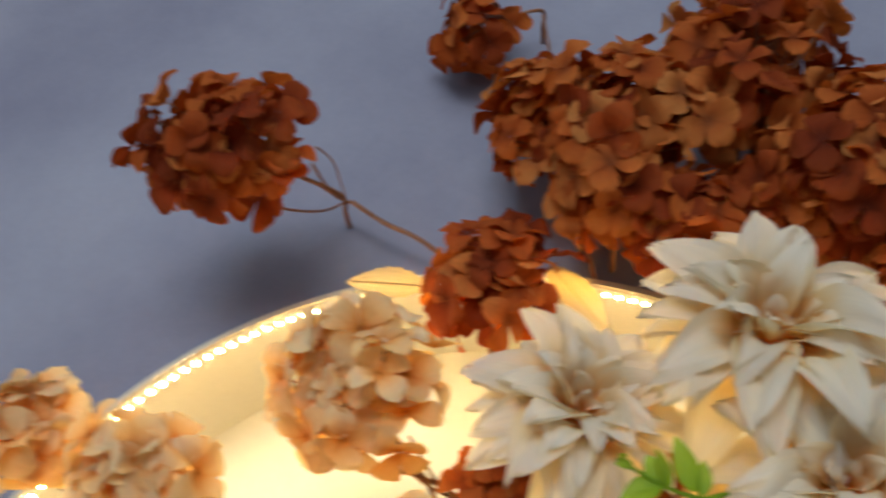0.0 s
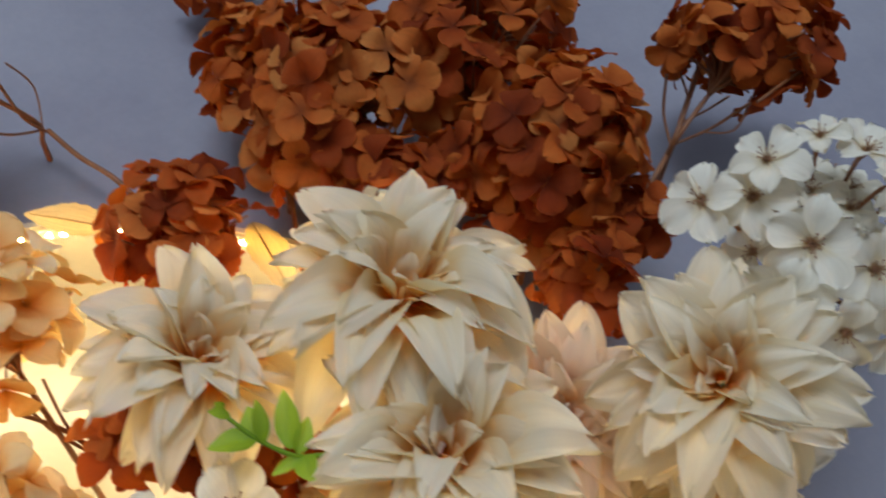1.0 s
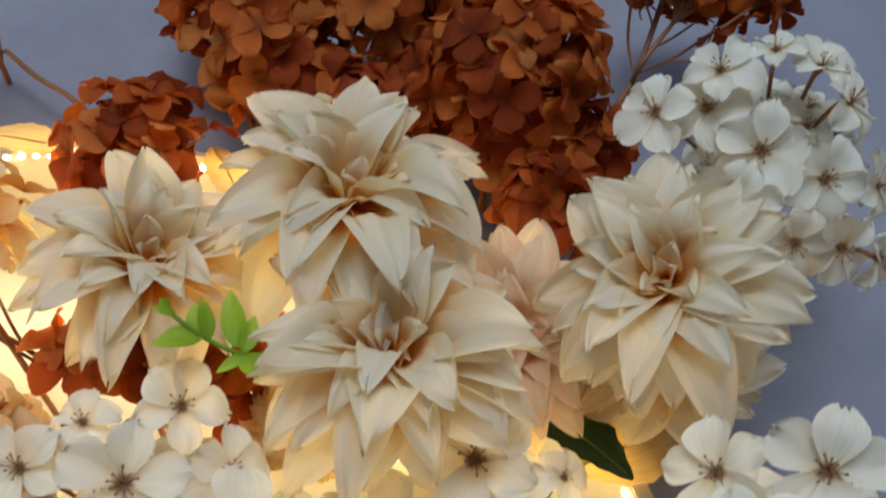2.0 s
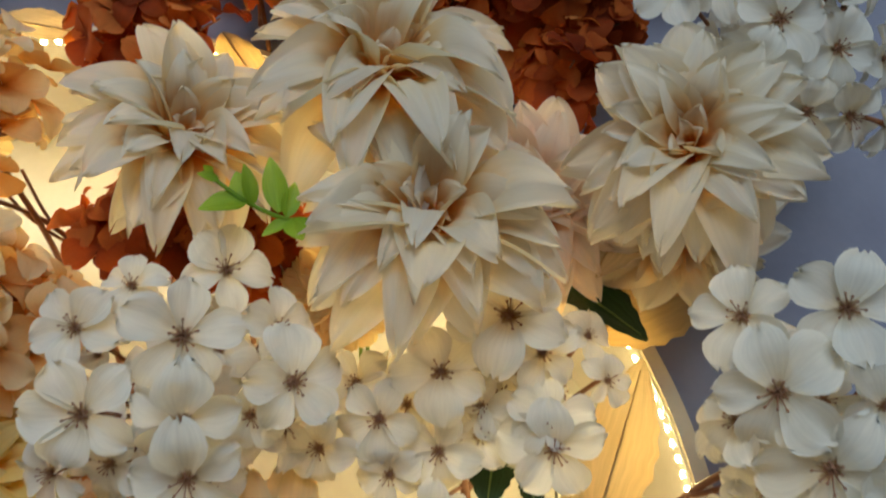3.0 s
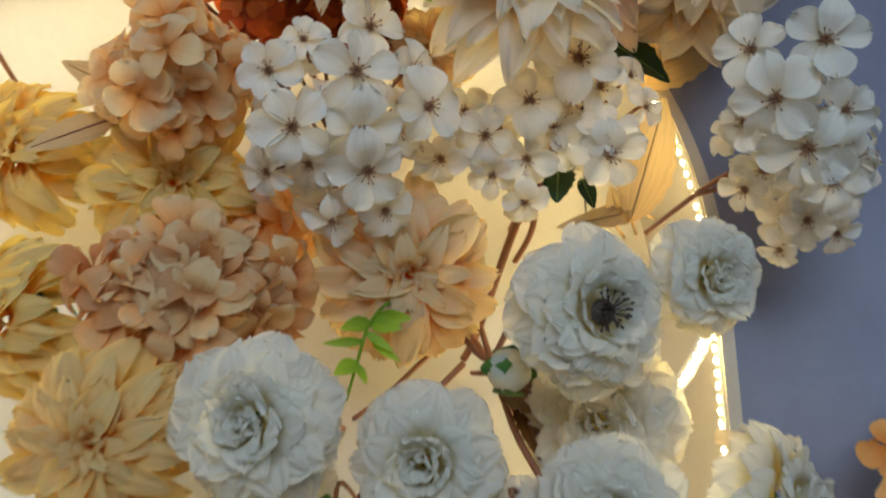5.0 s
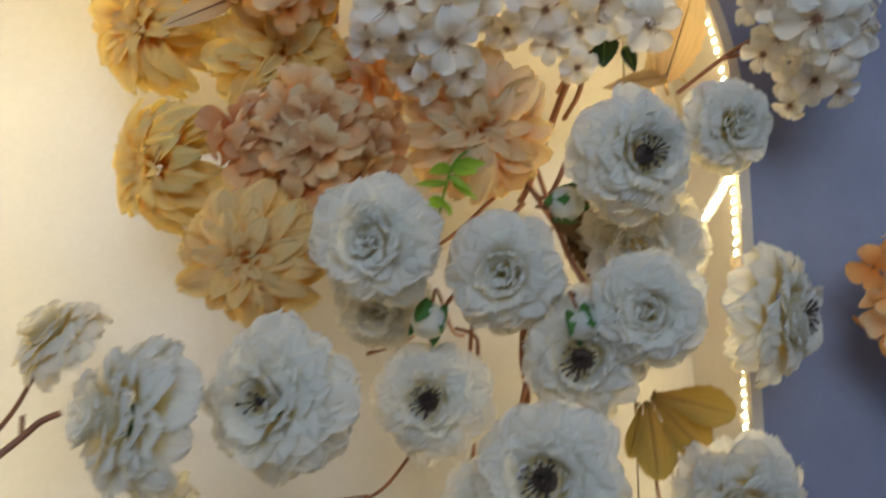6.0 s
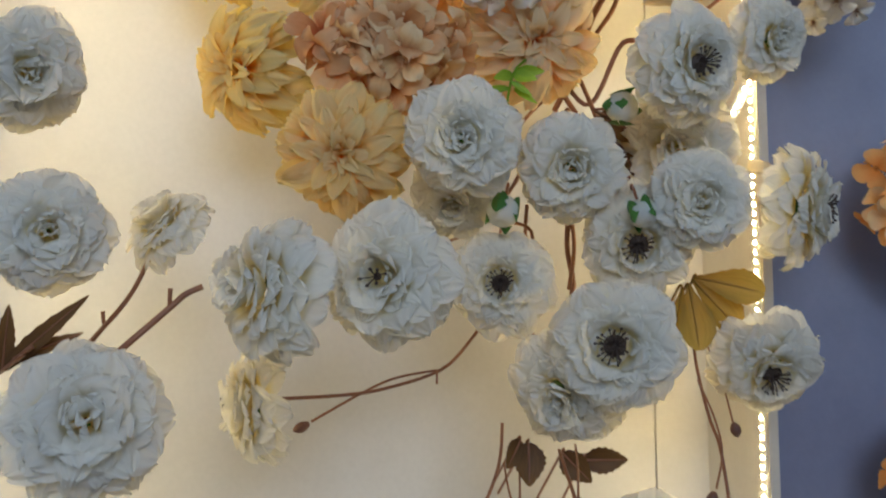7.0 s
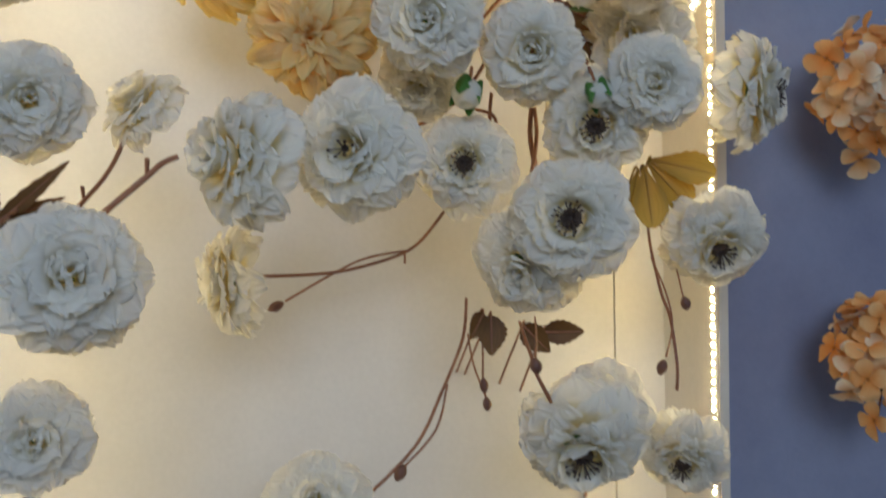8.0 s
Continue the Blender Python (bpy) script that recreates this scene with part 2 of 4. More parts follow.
def petal_data(width, form, curl=0.3, cup=0.2, ruffle=0.0, tip=0.0, seed=0, rows=8, cols=6):
    """A petal of length 1 along +x, facing +z: form gives the half-width along it, cup lifts its sides, curl bends it up, tip bends its end back."""
    rnd = random.Random(seed)
    ph, ph2, bend = rnd.uniform(0, 6.3), rnd.uniform(0, 6.3), rnd.uniform(-0.12, 0.12)
    cup, curl, tip = cup * rnd.uniform(0.5, 1.5), curl + rnd.uniform(-0.10, 0.10), tip * rnd.uniform(0.4, 1.6)
    blunt = form is not pointed
    twist, lean = rnd.uniform(-0.3, 0.3) * (0.25 if blunt else 1.0), rnd.uniform(-0.04, 0.04)
    verts, faces, uvs = [], [], []
    for i in range(rows + 1):
        t = 1 - (1 - i / rows) ** 1.6
        w = width * form(t)
        for j in range(cols + 1):
            s = 2 * j / cols - 1
            x = t - (0.02 * s * s * t * t if blunt else 0.0) - ((0.028 * math.cos(7.5 * s + ph) + 0.022 * math.cos(14.0 * s + ph2)) * t ** 3 if ruffle > 0.05 and blunt else 0.0)
            z = curl * t * t - tip * max(0, t - 0.5) ** 2 * 4 + cup * w * s * s * (1 - 0.55 * t) + twist * w * s * t
            z += ruffle * t * t * (math.sin(3.6 * s + ph) * 0.8 + math.sin(7.0 * s + ph2 + 3 * t) * 0.55)
            z += ruffle * 0.55 * t ** 3 * math.sin(13.0 * s + 2 * ph) if blunt else 0.0
            x += ruffle * 0.28 * t ** 3 * math.sin(6.5 * s + ph2)
            z += 0.018 * math.sin(9 * t + ph) * (1 - abs(s)) + lean * s * t
            verts.append((x, w * s + bend * t * t, z))
            uvs.append((j / cols + ph, t))
    for i in range(rows):
        for j in range(cols):
            k = i * (cols + 1) + j
            faces.append((k, k + 1, k + cols + 2, k + cols + 1))
    return verts, faces, uvs


def pointed(t):
    rise = 0.30 * (1 - t) ** 2 + math.sin(math.pi * 0.5 * min(1.0, 0.04 + 1.45 * t)) ** 1.1
    if t < 0.58:
        return rise
    u = min(1.0, (t - 0.58) / 0.42)
    return rise * (0.72 * math.sqrt(max(0.003, 1 - u * u)) + 0.28 * max(0.05, 1 - u ** 1.6))


def rounded(t):
    return 0.16 + 0.86 * math.sin(math.pi * 0.5 * min(1, t * 1.35)) ** 1.3 * (1 if t < 0.62 else math.sqrt(max(0.01, 1 - ((t - 0.62) / 0.382) ** 2)))


def broad(t):
    return 0.16 + 0.84 * math.sin(math.pi * 0.5 * min(1, t * 1.3)) * (1 if t < 0.55 else math.sqrt(max(0.01, 1 - ((t - 0.55) / 0.452) ** 2)))


def petals(name, count, material, width, form, **kw):
    made = []
    for i in range(count):
        v, f, uv = petal_data(width * (0.92 + 0.05 * i), form, seed=i * 7 + len(name), **kw)
        made.append(mesh_of(name, v, f, material, uv))
    return made


def aim(pos, n, spin=0.0):
    """The pose at pos whose z axis is n."""
    q = Vector(n).to_track_quat("Z", "Y")
    return Matrix.Translation(pos) @ q.to_matrix().to_4x4() @ pose(0, 0, 0, 0, 0, spin)


# ---------------------------------------------------------------- the arched niche and the room
WALL_Y, BACK_Y, RAD, MID_X, SPRING, FOOT, WIDER, LEFTER = 0.503, 0.606, 0.3145, -0.005, 1.698, 0.45, 0.0115, 0.008


def arch(r, n=96, foot=FOOT, wider=WIDER):
    """The arch's outline from its left foot over the top to its right foot."""
    pts = [(MID_X - r - LEFTER, foot + (SPRING - foot) * k / 12) for k in range(12)]
    pts += [(MID_X - (r + (wider if k > n / 2 else LEFTER)) * math.cos(math.pi * k / n), SPRING + r * math.sin(math.pi * k / n)) for k in range(n + 1)]
    return pts + [(MID_X + r + wider, SPRING - (SPRING - foot) * k / 12) for k in range(1, 13)]


def ring(r0, y0, r1, y1, flip=False, more=0.0, first=0.0):
    """A band from one arch outline to another; first and more widen the two on the east side."""
    a, b = arch(r0, wider=WIDER + first), arch(r1, wider=WIDER + more)
    n = len(a)
    v = [(x, y0, z) for x, z in a] + [(x, y1, z) for x, z in b]
    f = [(i, i + 1, n + i + 1, n + i) for i in range(n - 1)]
    return v, [q[::-1] for q in f] if flip else f


X0, X1, TOP, BACK, THICK = -1.7, 1.7, 3.0, -2.3, 0.70


def wall_with_arch():
    inner = arch(RAD)
    n = len(inner)
    outer = []
    for x, z in inner:
        if z <= SPRING:
            outer.append((X0 if x < MID_X else X1, z))
        else:
            a = math.atan2(z - SPRING, x - MID_X)
            reach = min((TOP - SPRING) / max(math.sin(a), 1e-6), ((X1 - MID_X) if math.cos(a) > 0 else (MID_X - X0)) / max(abs(math.cos(a)), 1e-6))
            outer.append((MID_X + reach * math.cos(a), SPRING + reach * math.sin(a)))
    v = [(x, WALL_Y, z) for x, z in inner] + [(x, WALL_Y, z) for x, z in outer]
    f = [(i, i + 1, n + i + 1, n + i) for i in range(n - 1)]
    k = len(v)
    v += [(X0, WALL_Y, 0), (X1, WALL_Y, 0), (X0, WALL_Y, FOOT), (X1, WALL_Y, FOOT)]
    f += [(k, k + 1, n - 1, 0), (k, 0, n), (k + 1, 2 * n - 1, n - 1)]
    # the corners beside the arch's crown
    for cx in (X0, X1):
        idx = min(range(n), key=lambda i: (outer[i][0] - cx) ** 2 + (outer[i][1] - TOP) ** 2)
        v.append((cx, WALL_Y, TOP))
        f += [(len(v) - 1, n + idx, n + idx + 1), (len(v) - 1, n + idx - 1, n + idx)]
    m = len(v)
    v += [(X0, THICK, 0), (X1, THICK, 0), (X1, THICK, TOP), (X0, THICK, TOP)]
    f += [(m, m + 3, m + 2, m + 1)]
    return v, f


wall_north = tagged(new("wall_north", mesh_of("wall_north", *wall_with_arch(), M_WALL, smooth=False)),
                    "grey-white painted wall with an arched niche", "wall", kind="structure")
part("niche_reveal", mesh_of("niche_reveal", *ring(RAD, WALL_Y, RAD, BACK_Y), M_PANEL), wall_north, label="warm white curved inner face of the niche")
half = 0.0008
for lo, hi in ((MID_X - RAD - 0.02, 0.267 - half), (0.267 + half, MID_X + RAD + WIDER + 0.01)):
    panel = box("back_panel", (lo, BACK_Y, FOOT - 0.01), (hi, BACK_Y + 0.012, SPRING + RAD + 0.01), M_PANEL)
    panel.parent = wall_north
box("panel_joint", (0.256, BACK_Y + 0.0125, FOOT), (0.278, BACK_Y + 0.02, SPRING + RAD), M_POD).parent = wall_north
box("niche_sill", (MID_X - RAD - LEFTER, WALL_Y - 0.012, FOOT - 0.03), (MID_X + RAD + WIDER, BACK_Y, FOOT), M_PANEL).parent = wall_north
trim_v, trim_f = joined([ring(RAD - 0.0005, WALL_Y - 0.003, RAD + 0.0032, WALL_Y - 0.003, more=0.0055),
                         ring(RAD + 0.0032, WALL_Y - 0.003, RAD + 0.0032, WALL_Y + 0.002, more=0.0055, first=0.0055),
                         ring(RAD - 0.0005, WALL_Y + 0.001, RAD - 0.0005, WALL_Y - 0.003)])
tagged(new("trim", mesh_of("trim", trim_v, trim_f, M_TRIM, smooth=False)), "thin beige trim round the arched niche", "trim", kind="structure")

# unseen shell round the camera, added to close the room and bounce fill
box("floor", (X0, BACK - 0.2, -0.1), (X1, THICK, 0.0), M_FLOOR)
box("unseen_ceiling", (X0, BACK - 0.2, TOP), (X1, THICK, TOP + 0.1), M_ROOM)
box("unseen_wall_west", (X0 - 0.12, BACK - 0.2, 0), (X0, THICK, TOP), M_ROOM)
box("unseen_wall_east", (X1, BACK - 0.2, 0), (X1 + 0.12, THICK, TOP), M_ROOM)
for name, lo, hi in (("unseen_wall_south", (X0, BACK - 0.12, 0), (-1.05, BACK, TOP)), ("unseen_wall_south", (0.65, BACK - 0.12, 0), (X1, BACK, TOP)),
                     ("unseen_wall_south", (-1.05, BACK - 0.12, 0), (0.65, BACK, 1.8)), ("unseen_wall_south", (-1.05, BACK - 0.12, 2.9), (0.65, BACK, TOP))):
    box(name, lo, hi, M_ROOM)

# the light strip: a tape inside the rim, a diode every 8.3 mm
strip = tagged(new("light_strip"), "lit warm-white diode strip along the niche rim", "light strip")
part("tape", mesh_of("tape", *joined([ring(RAD - 0.0012, WALL_Y + 0.0005, RAD - 0.0012, WALL_Y + 0.0095),
                                      ring(RAD - 0.0001, WALL_Y + 0.0005, RAD - 0.0012, WALL_Y + 0.0005, True)]), M_TAPE), strip, label="white tape")
STEP = 1 / 120.0
# each diode: a white package on the tape with a lit round face on top
dv, df = [], []
for k, (r, h) in enumerate(((0.0021, -0.0002), (0.0021, 0.0009), (0.0018, 0.0010), (0.0015, 0.0013), (0.0008, 0.0015))):
    dv += [(r * math.cos(2 * math.pi * j / 12), r * math.sin(2 * math.pi * j / 12), h) for j in range(12)]
    if k:
        df += [((k - 1) * 12 + j, (k - 1) * 12 + (j + 1) % 12, k * 12 + (j + 1) % 12, k * 12 + j) for j in range(12)]
df.append(tuple(range(48, 60)))
diode = mesh_of("diode", dv, df, M_TAPE, smooth=False)
diode.materials.append(M_LED)
for p in diode.polygons[24:]:
    p.material_index = 1
spots = []
count = int(math.pi * RAD / STEP)
for k in range(count + 1):
    a = math.pi * k / count
    spots.append((Vector((MID_X - (RAD - 0.0015 + (WIDER if a > math.pi / 2 else LEFTER)) * math.cos(a), WALL_Y + 0.005, SPRING + (RAD - 0.0015) * math.sin(a))), Vector((math.cos(a), 0, -math.sin(a)))))
for k in range(1, 86):
    spots.append((Vector((MID_X + RAD + WIDER - 0.0015, WALL_Y + 0.005, SPRING - k * STEP)), Vector((-1, 0, 0))))
    spots.append((Vector((MID_X - RAD - LEFTER + 0.0015, WALL_Y + 0.005, SPRING - k * STEP)), Vector((1, 0, 0))))
for p, n in spots:
    part("diode", diode, strip, aim(p, n))

# the strip's loose end, hanging from the rim into the niche
tail_a, tail_b = Vector((0.3165, 0.5085, 1.662)), Vector((0.283, 0.5005, 1.616))
tail_n = Vector((-0.35, -0.9, -0.25)).normalized()
across = (tail_b - tail_a).cross(tail_n).normalized() * 0.0045
edge = [tail_a.lerp(tail_b, k / 8) + Vector((0, 0, -0.004 * math.sin(math.pi * k / 8))) for k in range(9)]
tv = [q + d for q in edge for d in (across, across - tail_n * 0.0008, -across - tail_n * 0.0008, -across)]
tf = [(4 * k + j, 4 * k + (j + 1) % 4, 4 * k + 4 + (j + 1) % 4, 4 * k + 4 + j) for k in range(8) for j in range(4)]
part("loose_tape", mesh_of("loose_tape", tv, tf, M_TAPE), strip, label="loose end of the white tape")
for k in range(7):
    part("diode", diode, strip, aim(tail_a.lerp(tail_b, (k + 0.5) / 7) + tail_n * 0.0003 + Vector((0, 0, -0.004 * math.sin(math.pi * (k + 0.5) / 7))), tail_n))


def clip_piece(name, lo, hi, bow, parent, m):
    """A bowed sheet of milky plastic."""
    (x0, z0), (x1, z1) = lo, hi
    v = []
    for back in (0.0, 0.0014):
        for i in range(9):
            for j in range(7):
                a, b = i / 8, j / 6
                trim_in = 0.12 * (2 * a - 1) ** 6 * (x1 - x0)
                v.append((x0 + trim_in + (x1 - x0 - 2 * trim_in) * b, -bow * math.sin(math.pi * b) + back, z0 + (z1 - z0) * a))
    f = [(i * 7 + j, i * 7 + j + 1, i * 7 + j + 8, i * 7 + j + 7) for i in range(8) for j in range(6)]
    f += [tuple(63 + q for q in face[::-1]) for face in f]
    rim = [j for j in range(7)] + [i * 7 + 6 for i in range(1, 9)] + [56 + j for j in range(5, -1, -1)] + [i * 7 for i in range(7, 0, -1)]
    f += [(rim[k], rim[k - 1], rim[k - 1] + 63, rim[k] + 63) for k in range(len(rim))]
    return part(name, mesh_of(name, v, f, M_MILKY), parent, m)


clip = tagged(new("mounting_clip"), "milky plastic clip holding the light strip", "clip")
clip.matrix_basis = Matrix.Translation((0.322, 0.4985, 1.575))
clip_piece("plate", (-0.007, -0.020), (0.013, 0.006), 0.003, clip, pose(0, 0, 0))
clip_piece("hook", (-0.015, 0.007), (0.009, 0.017), 0.004, clip, pose(0, 0, 0, 0, 10, 0))

# ---------------------------------------------------------------- flowers
rng = random.Random(11)
P_CREAM = [petals("cream_petal", 9, m, 0.205, pointed, curl=0.22, cup=0.75, tip=0.42, ruffle=0.085, rows=12, cols=8) for m in M_CREAM]
P_CREAM_IN = [petals("cream_inner_petal", 6, m, 0.27, pointed, curl=0.34, cup=0.8, tip=0.40, ruffle=0.075, rows=10, cols=8) for m in M_HEART]
P_PEACH = [petals("peach_petal", 7, m, 0.225, rounded, curl=0.26, cup=0.8, tip=0.55, ruffle=0.06, rows=9, cols=8) for m in M_PEACH]
P_WHITE = petals("white_petal", 10, M_WHITE, 0.44, broad, curl=0.22, cup=0.16, tip=0.34, ruffle=0.056, rows=10, cols=16)
P_WHITE_IN = petals("white_inner_petal", 8, M_WHITE, 0.50, broad, curl=0.42, cup=0.3, tip=0.34, ruffle=0.064, rows=9, cols=14)


def floret_mesh(name, count, material, width, curl, seed, ruffle=0.03, tip=0.12):
    rnd = random.Random(seed)
    verts, faces, uvs = [Vector((0, 0, 0))], [], [(0.5, 0.0)]
    for k in range(count):
        v, f, uv = petal_data(width, rounded, curl=curl + rnd.uniform(-0.15, 0.15), cup=0.3, ruffle=ruffle, tip=tip + rnd.uniform(0, 0.25), seed=seed * 10 + k, rows=6, cols=4)
        m = pose(0, 0, 0.012 * (k % 2), rnd.uniform(-8, 8), rnd.uniform(-14, 6), 360 * k / count + rnd.uniform(-9, 9)) @ Matrix.Scale(rnd.uniform(0.88, 1.06), 4)
        base = len(verts)
        verts += [m @ Vector(p) for p in v[5:]]
        for q in f:
            ids = [i - 5 + base if i > 4 else 0 for i in q]
            faces.append(tuple(dict.fromkeys(ids)))
        uvs += uv[5:]
    return mesh_of(name, verts, faces, material, uvs)


F_BROWN = [floret_mesh("russet_floret", 4, M_BROWN, 0.47, 0.28, s, 0.06, 0.3) for s in range(8)]
F_PALE = [floret_mesh("peach_floret", 4, M_PALE, 0.47, 0.34, s + 5, 0.06, 0.3) for s in range(8)]
F_DUSTY = [floret_mesh("dusty_floret", 5, M_DUSTY, 0.37, 0.6, s + 10, 0.09, 0.5) for s in range(7)]
F_ORANGE = [floret_mesh("orange_floret", 4, M_ORANGE, 0.46, 0.15, s + 15) for s in range(4)]
P_BLOSSOM = petals("blossom_petal", 8, M_BLOSSOM, 0.38, rounded, curl=0.26, cup=0.5, tip=0.34, ruffle=0.075, rows=8, cols=8)
CUP = mesh_of("calyx", *tube_data([(0, 0, -0.30), (0, 0, -0.12), (0, 0, 0.02)], (0.05, 0.12), 7), M_STAMENBROWN)


def stamen_mesh(name, count, length, spread, thick, material, seed, disc=0.0):
    rnd = random.Random(seed)
    pieces = []
    for k in range(count):
        a = 6.283 * k / count + rnd.uniform(-0.2, 0.2)
        s = spread * rnd.uniform(0.45, 1.0)
        h = length * rnd.uniform(0.75, 1.1)
        pieces.append(tube_data([(0, 0, 0), (0.4 * s * math.cos(a), 0.4 * s * math.sin(a), 0.6 * h), (s * math.cos(a), s * math.sin(a), h)], (thick, thick * 0.8), 4))
        pieces.append(tube_data([(s * math.cos(a), s * math.sin(a), h - thick), (s * 1.08 * math.cos(a), s * 1.08 * math.sin(a), h + 2 * thick)], (thick * 2.0, thick * 1.6), 5))
    if disc:
        v, f = [(0, 0, 0.5 * disc)], []
        for r, z in ((0.5, 0.42), (0.85, 0.2), (1.0, 0.0)):
            v += [(disc * r * math.cos(6.283 * j / 12), disc * r * math.sin(6.283 * j / 12), disc * z) for j in range(12)]
        f += [(0, 1 + j, 1 + (j + 1) % 12) for j in range(12)]
        f += [(1 + 12 * q + j, 13 + 12 * q + j, 13 + 12 * q + (j + 1) % 12, 1 + 12 * q + (j + 1) % 12) for q in range(2) for j in range(12)]
        pieces.append((v, f))
    return mesh_of(name, *joined(pieces), material)


S_PEONY = stamen_mesh("stamen_tuft", 34, 0.22, 0.22, 0.0085, M_STAMEN, 3, 0.14)
S_SPARSE = stamen_mesh("stamen_tuft", 6, 0.16, 0.17, 0.011, M_STAMEN, 4, 0.05)
S_BLOSSOM = [stamen_mesh("stamen_tuft", 9, 0.34, 0.26, 0.013, M_STAMENBROWN, 5 + k, 0.09) for k in range(3)]


def behind(pos):
    """Where a stem ends: on the niche's back panel, or on the wall outside the arch."""
    x, z = pos[0] - MID_X, pos[2] - SPRING
    inside = abs(x) < RAD - 0.012 if z < 0 else math.hypot(x, z) < RAD - 0.012
    return BACK_Y + 0.004 if inside else WALL_Y + 0.004


def stem_to(pos, n, parent, material, thick=0.0018):
    """A stem from the back of a bloom to the panel behind it."""
    p, n = Vector(pos), Vector(n)
    away = p - (Vector((-0.10, -0.20, 1.52)) if p.z < 1.73 else Vector((0.12, 0.02, 1.63)))
    end = p + away * ((behind(p) - p.y) / away.y)
    inv = parent.matrix_basis.inverted()
    pts = [inv @ q for q in (p - n * 0.010, p - n * 0.024, p.lerp(end, 0.6), end)]
    part("stem", mesh_of("stem", *tube_data(pts, (thick, thick * 1.2), 6), material), parent, label="wrapped wire stem")


def bloom(name, pos, n, spin, label, category, group):
    ob = new(name)
    ob.matrix_basis = aim(pos, n, spin)
    return tagged(ob, label, category, group)


def rings(parent, rows, scale, jitter=7, name="petal"):
    """Rows of (meshes, how many, length, lift in degrees, start radius, height)."""
    for r, (meshes, count, length, lift, start, height) in enumerate(rows):
        for k in range(count):
            a = 360 * (k + 0.5 * (r % 2)) / count + rng.uniform(-jitter, jitter)
            m = pose(0, 0, height * scale, 0, 0, a) @ pose(start * scale, 0, 0, rng.uniform(-9, 9), -lift + rng.uniform(-jitter, jitter), 0)
            part(name, rng.choice(meshes), parent, m @ Matrix.Scale(length * scale * rng.uniform(0.82, 1.06), 4))


def cream_dahlia(pos, size, n, spin, tint=0):
    ob = bloom("dahlia", pos, n, spin, ("cream cloth dahlia with pointed petals and a peach heart", "blush cloth dahlia with pointed petals behind cream ones")[tint], "flower", "cream dahlias in the niche")
    big, small = P_CREAM[tint], P_CREAM_IN[tint]
    rings(ob, [(big, 9, 1.0, -6, 0.03, -0.10), (big, 10, 1.0, 9, 0.03, -0.06), (big, 10, 0.96, 23, 0.05, -0.02), (big, 9, 0.86, 36, 0.06, 0.0), (big, 8, 0.72, 47, 0.07, 0.02),
               (small, 6, 0.56, 46, 0.09, 0.02), (small, 4, 0.40, 54, 0.07, 0.03), (small, 3, 0.26, 66, 0.03, 0.04)], size / 2, 15)
    stem_to(pos, n, ob, M_STEMGREEN)


def peach_dahlia(pos, size, n, spin, tint=0):
    ob = bloom("dahlia", pos, n, spin, ("apricot cloth dahlia with rounded petals", "golden yellow cloth dahlia with rounded petals", "salmon and apricot cloth dahlia with folded petals")[tint], "flower", "peach dahlias in the niche")
    ps = P_PEACH[tint]
    rings(ob, [(ps, 15, 0.78, -20, 0.22, -0.12), (ps, 15, 0.76, -3, 0.20, -0.07), (ps, 14, 0.70, 12, 0.17, -0.02), (ps, 13, 0.62, 26, 0.14, 0.02),
               (ps, 11, 0.52, 40, 0.11, 0.05), (ps, 8, 0.42, 54, 0.08, 0.06), (ps, 5, 0.34, 66, 0.05, 0.07), (ps, 5, 0.26, 30, 0.0, 0.04), (ps, 3, 0.24, 72, 0.01, 0.07)], size / 2, 12)
    rings(ob, [([SEPAL], 4, 0.45, -40, 0.02, -0.10)], size / 2, 5, "sepal")
    stem_to(pos, n, ob, M_STEMGREEN)


def white_peony(pos, size, n, spin, heart="closed"):
    words = {"closed": "white ruffled cloth peony", "stamens": "white ruffled cloth peony with dark brown stamens", "sparse": "white ruffled cloth peony with a few dark stamens"}[heart]
    ob = bloom("peony", pos, n, spin, words, "flower", "white peonies in the niche")
    s = size / 2
    rows = [(P_WHITE, 13, 0.66, -26, 0.34, -0.22), (P_WHITE, 14, 0.66, -8, 0.34, -0.15), (P_WHITE, 14, 0.60, 8, 0.31, -0.09), (P_WHITE, 13, 0.54, 22, 0.28, -0.04), (P_WHITE, 12, 0.46, 34, 0.26, 0.0), (P_WHITE, 10, 0.40, 46, 0.23, 0.02)]
    if heart == "closed":
        rows += [(P_WHITE_IN, 7, 0.58, 50, 0.10, 0.05), (P_WHITE_IN, 5, 0.48, 62, 0.07, 0.07), (P_WHITE_IN, 4, 0.40, 76, 0.04, 0.08)]
    elif heart == "sparse":
        rows += [(P_WHITE_IN, 8, 0.52, 50, 0.13, 0.02), (P_WHITE_IN, 6, 0.36, 56, 0.09, 0.05), (P_WHITE_IN, 6, 0.34, 12, 0.0, 0.0)]
    else:
        rows += [(P_WHITE_IN, 9, 0.42, 52, 0.22, 0.04), (P_WHITE_IN, 4, 0.26, 58, 0.19, 0.06), (P_WHITE_IN, 7, 0.36, 8, 0.0, -0.02)]
    rings(ob, rows, s, 11)
    if heart != "closed":
        part("stamen_tuft", S_PEONY if heart == "stamens" else S_SPARSE, ob, pose(0, 0, (0.12 if heart == "stamens" else 0.22) * s) @ Matrix.Scale(s * 1.12, 4), "dark brown stamens")
    rings(ob, [([SEPAL], 4, 0.4, -30, 0.03, -0.16)], s, 6, "sepal")
    stem_to(pos, n, ob, M_STEM)


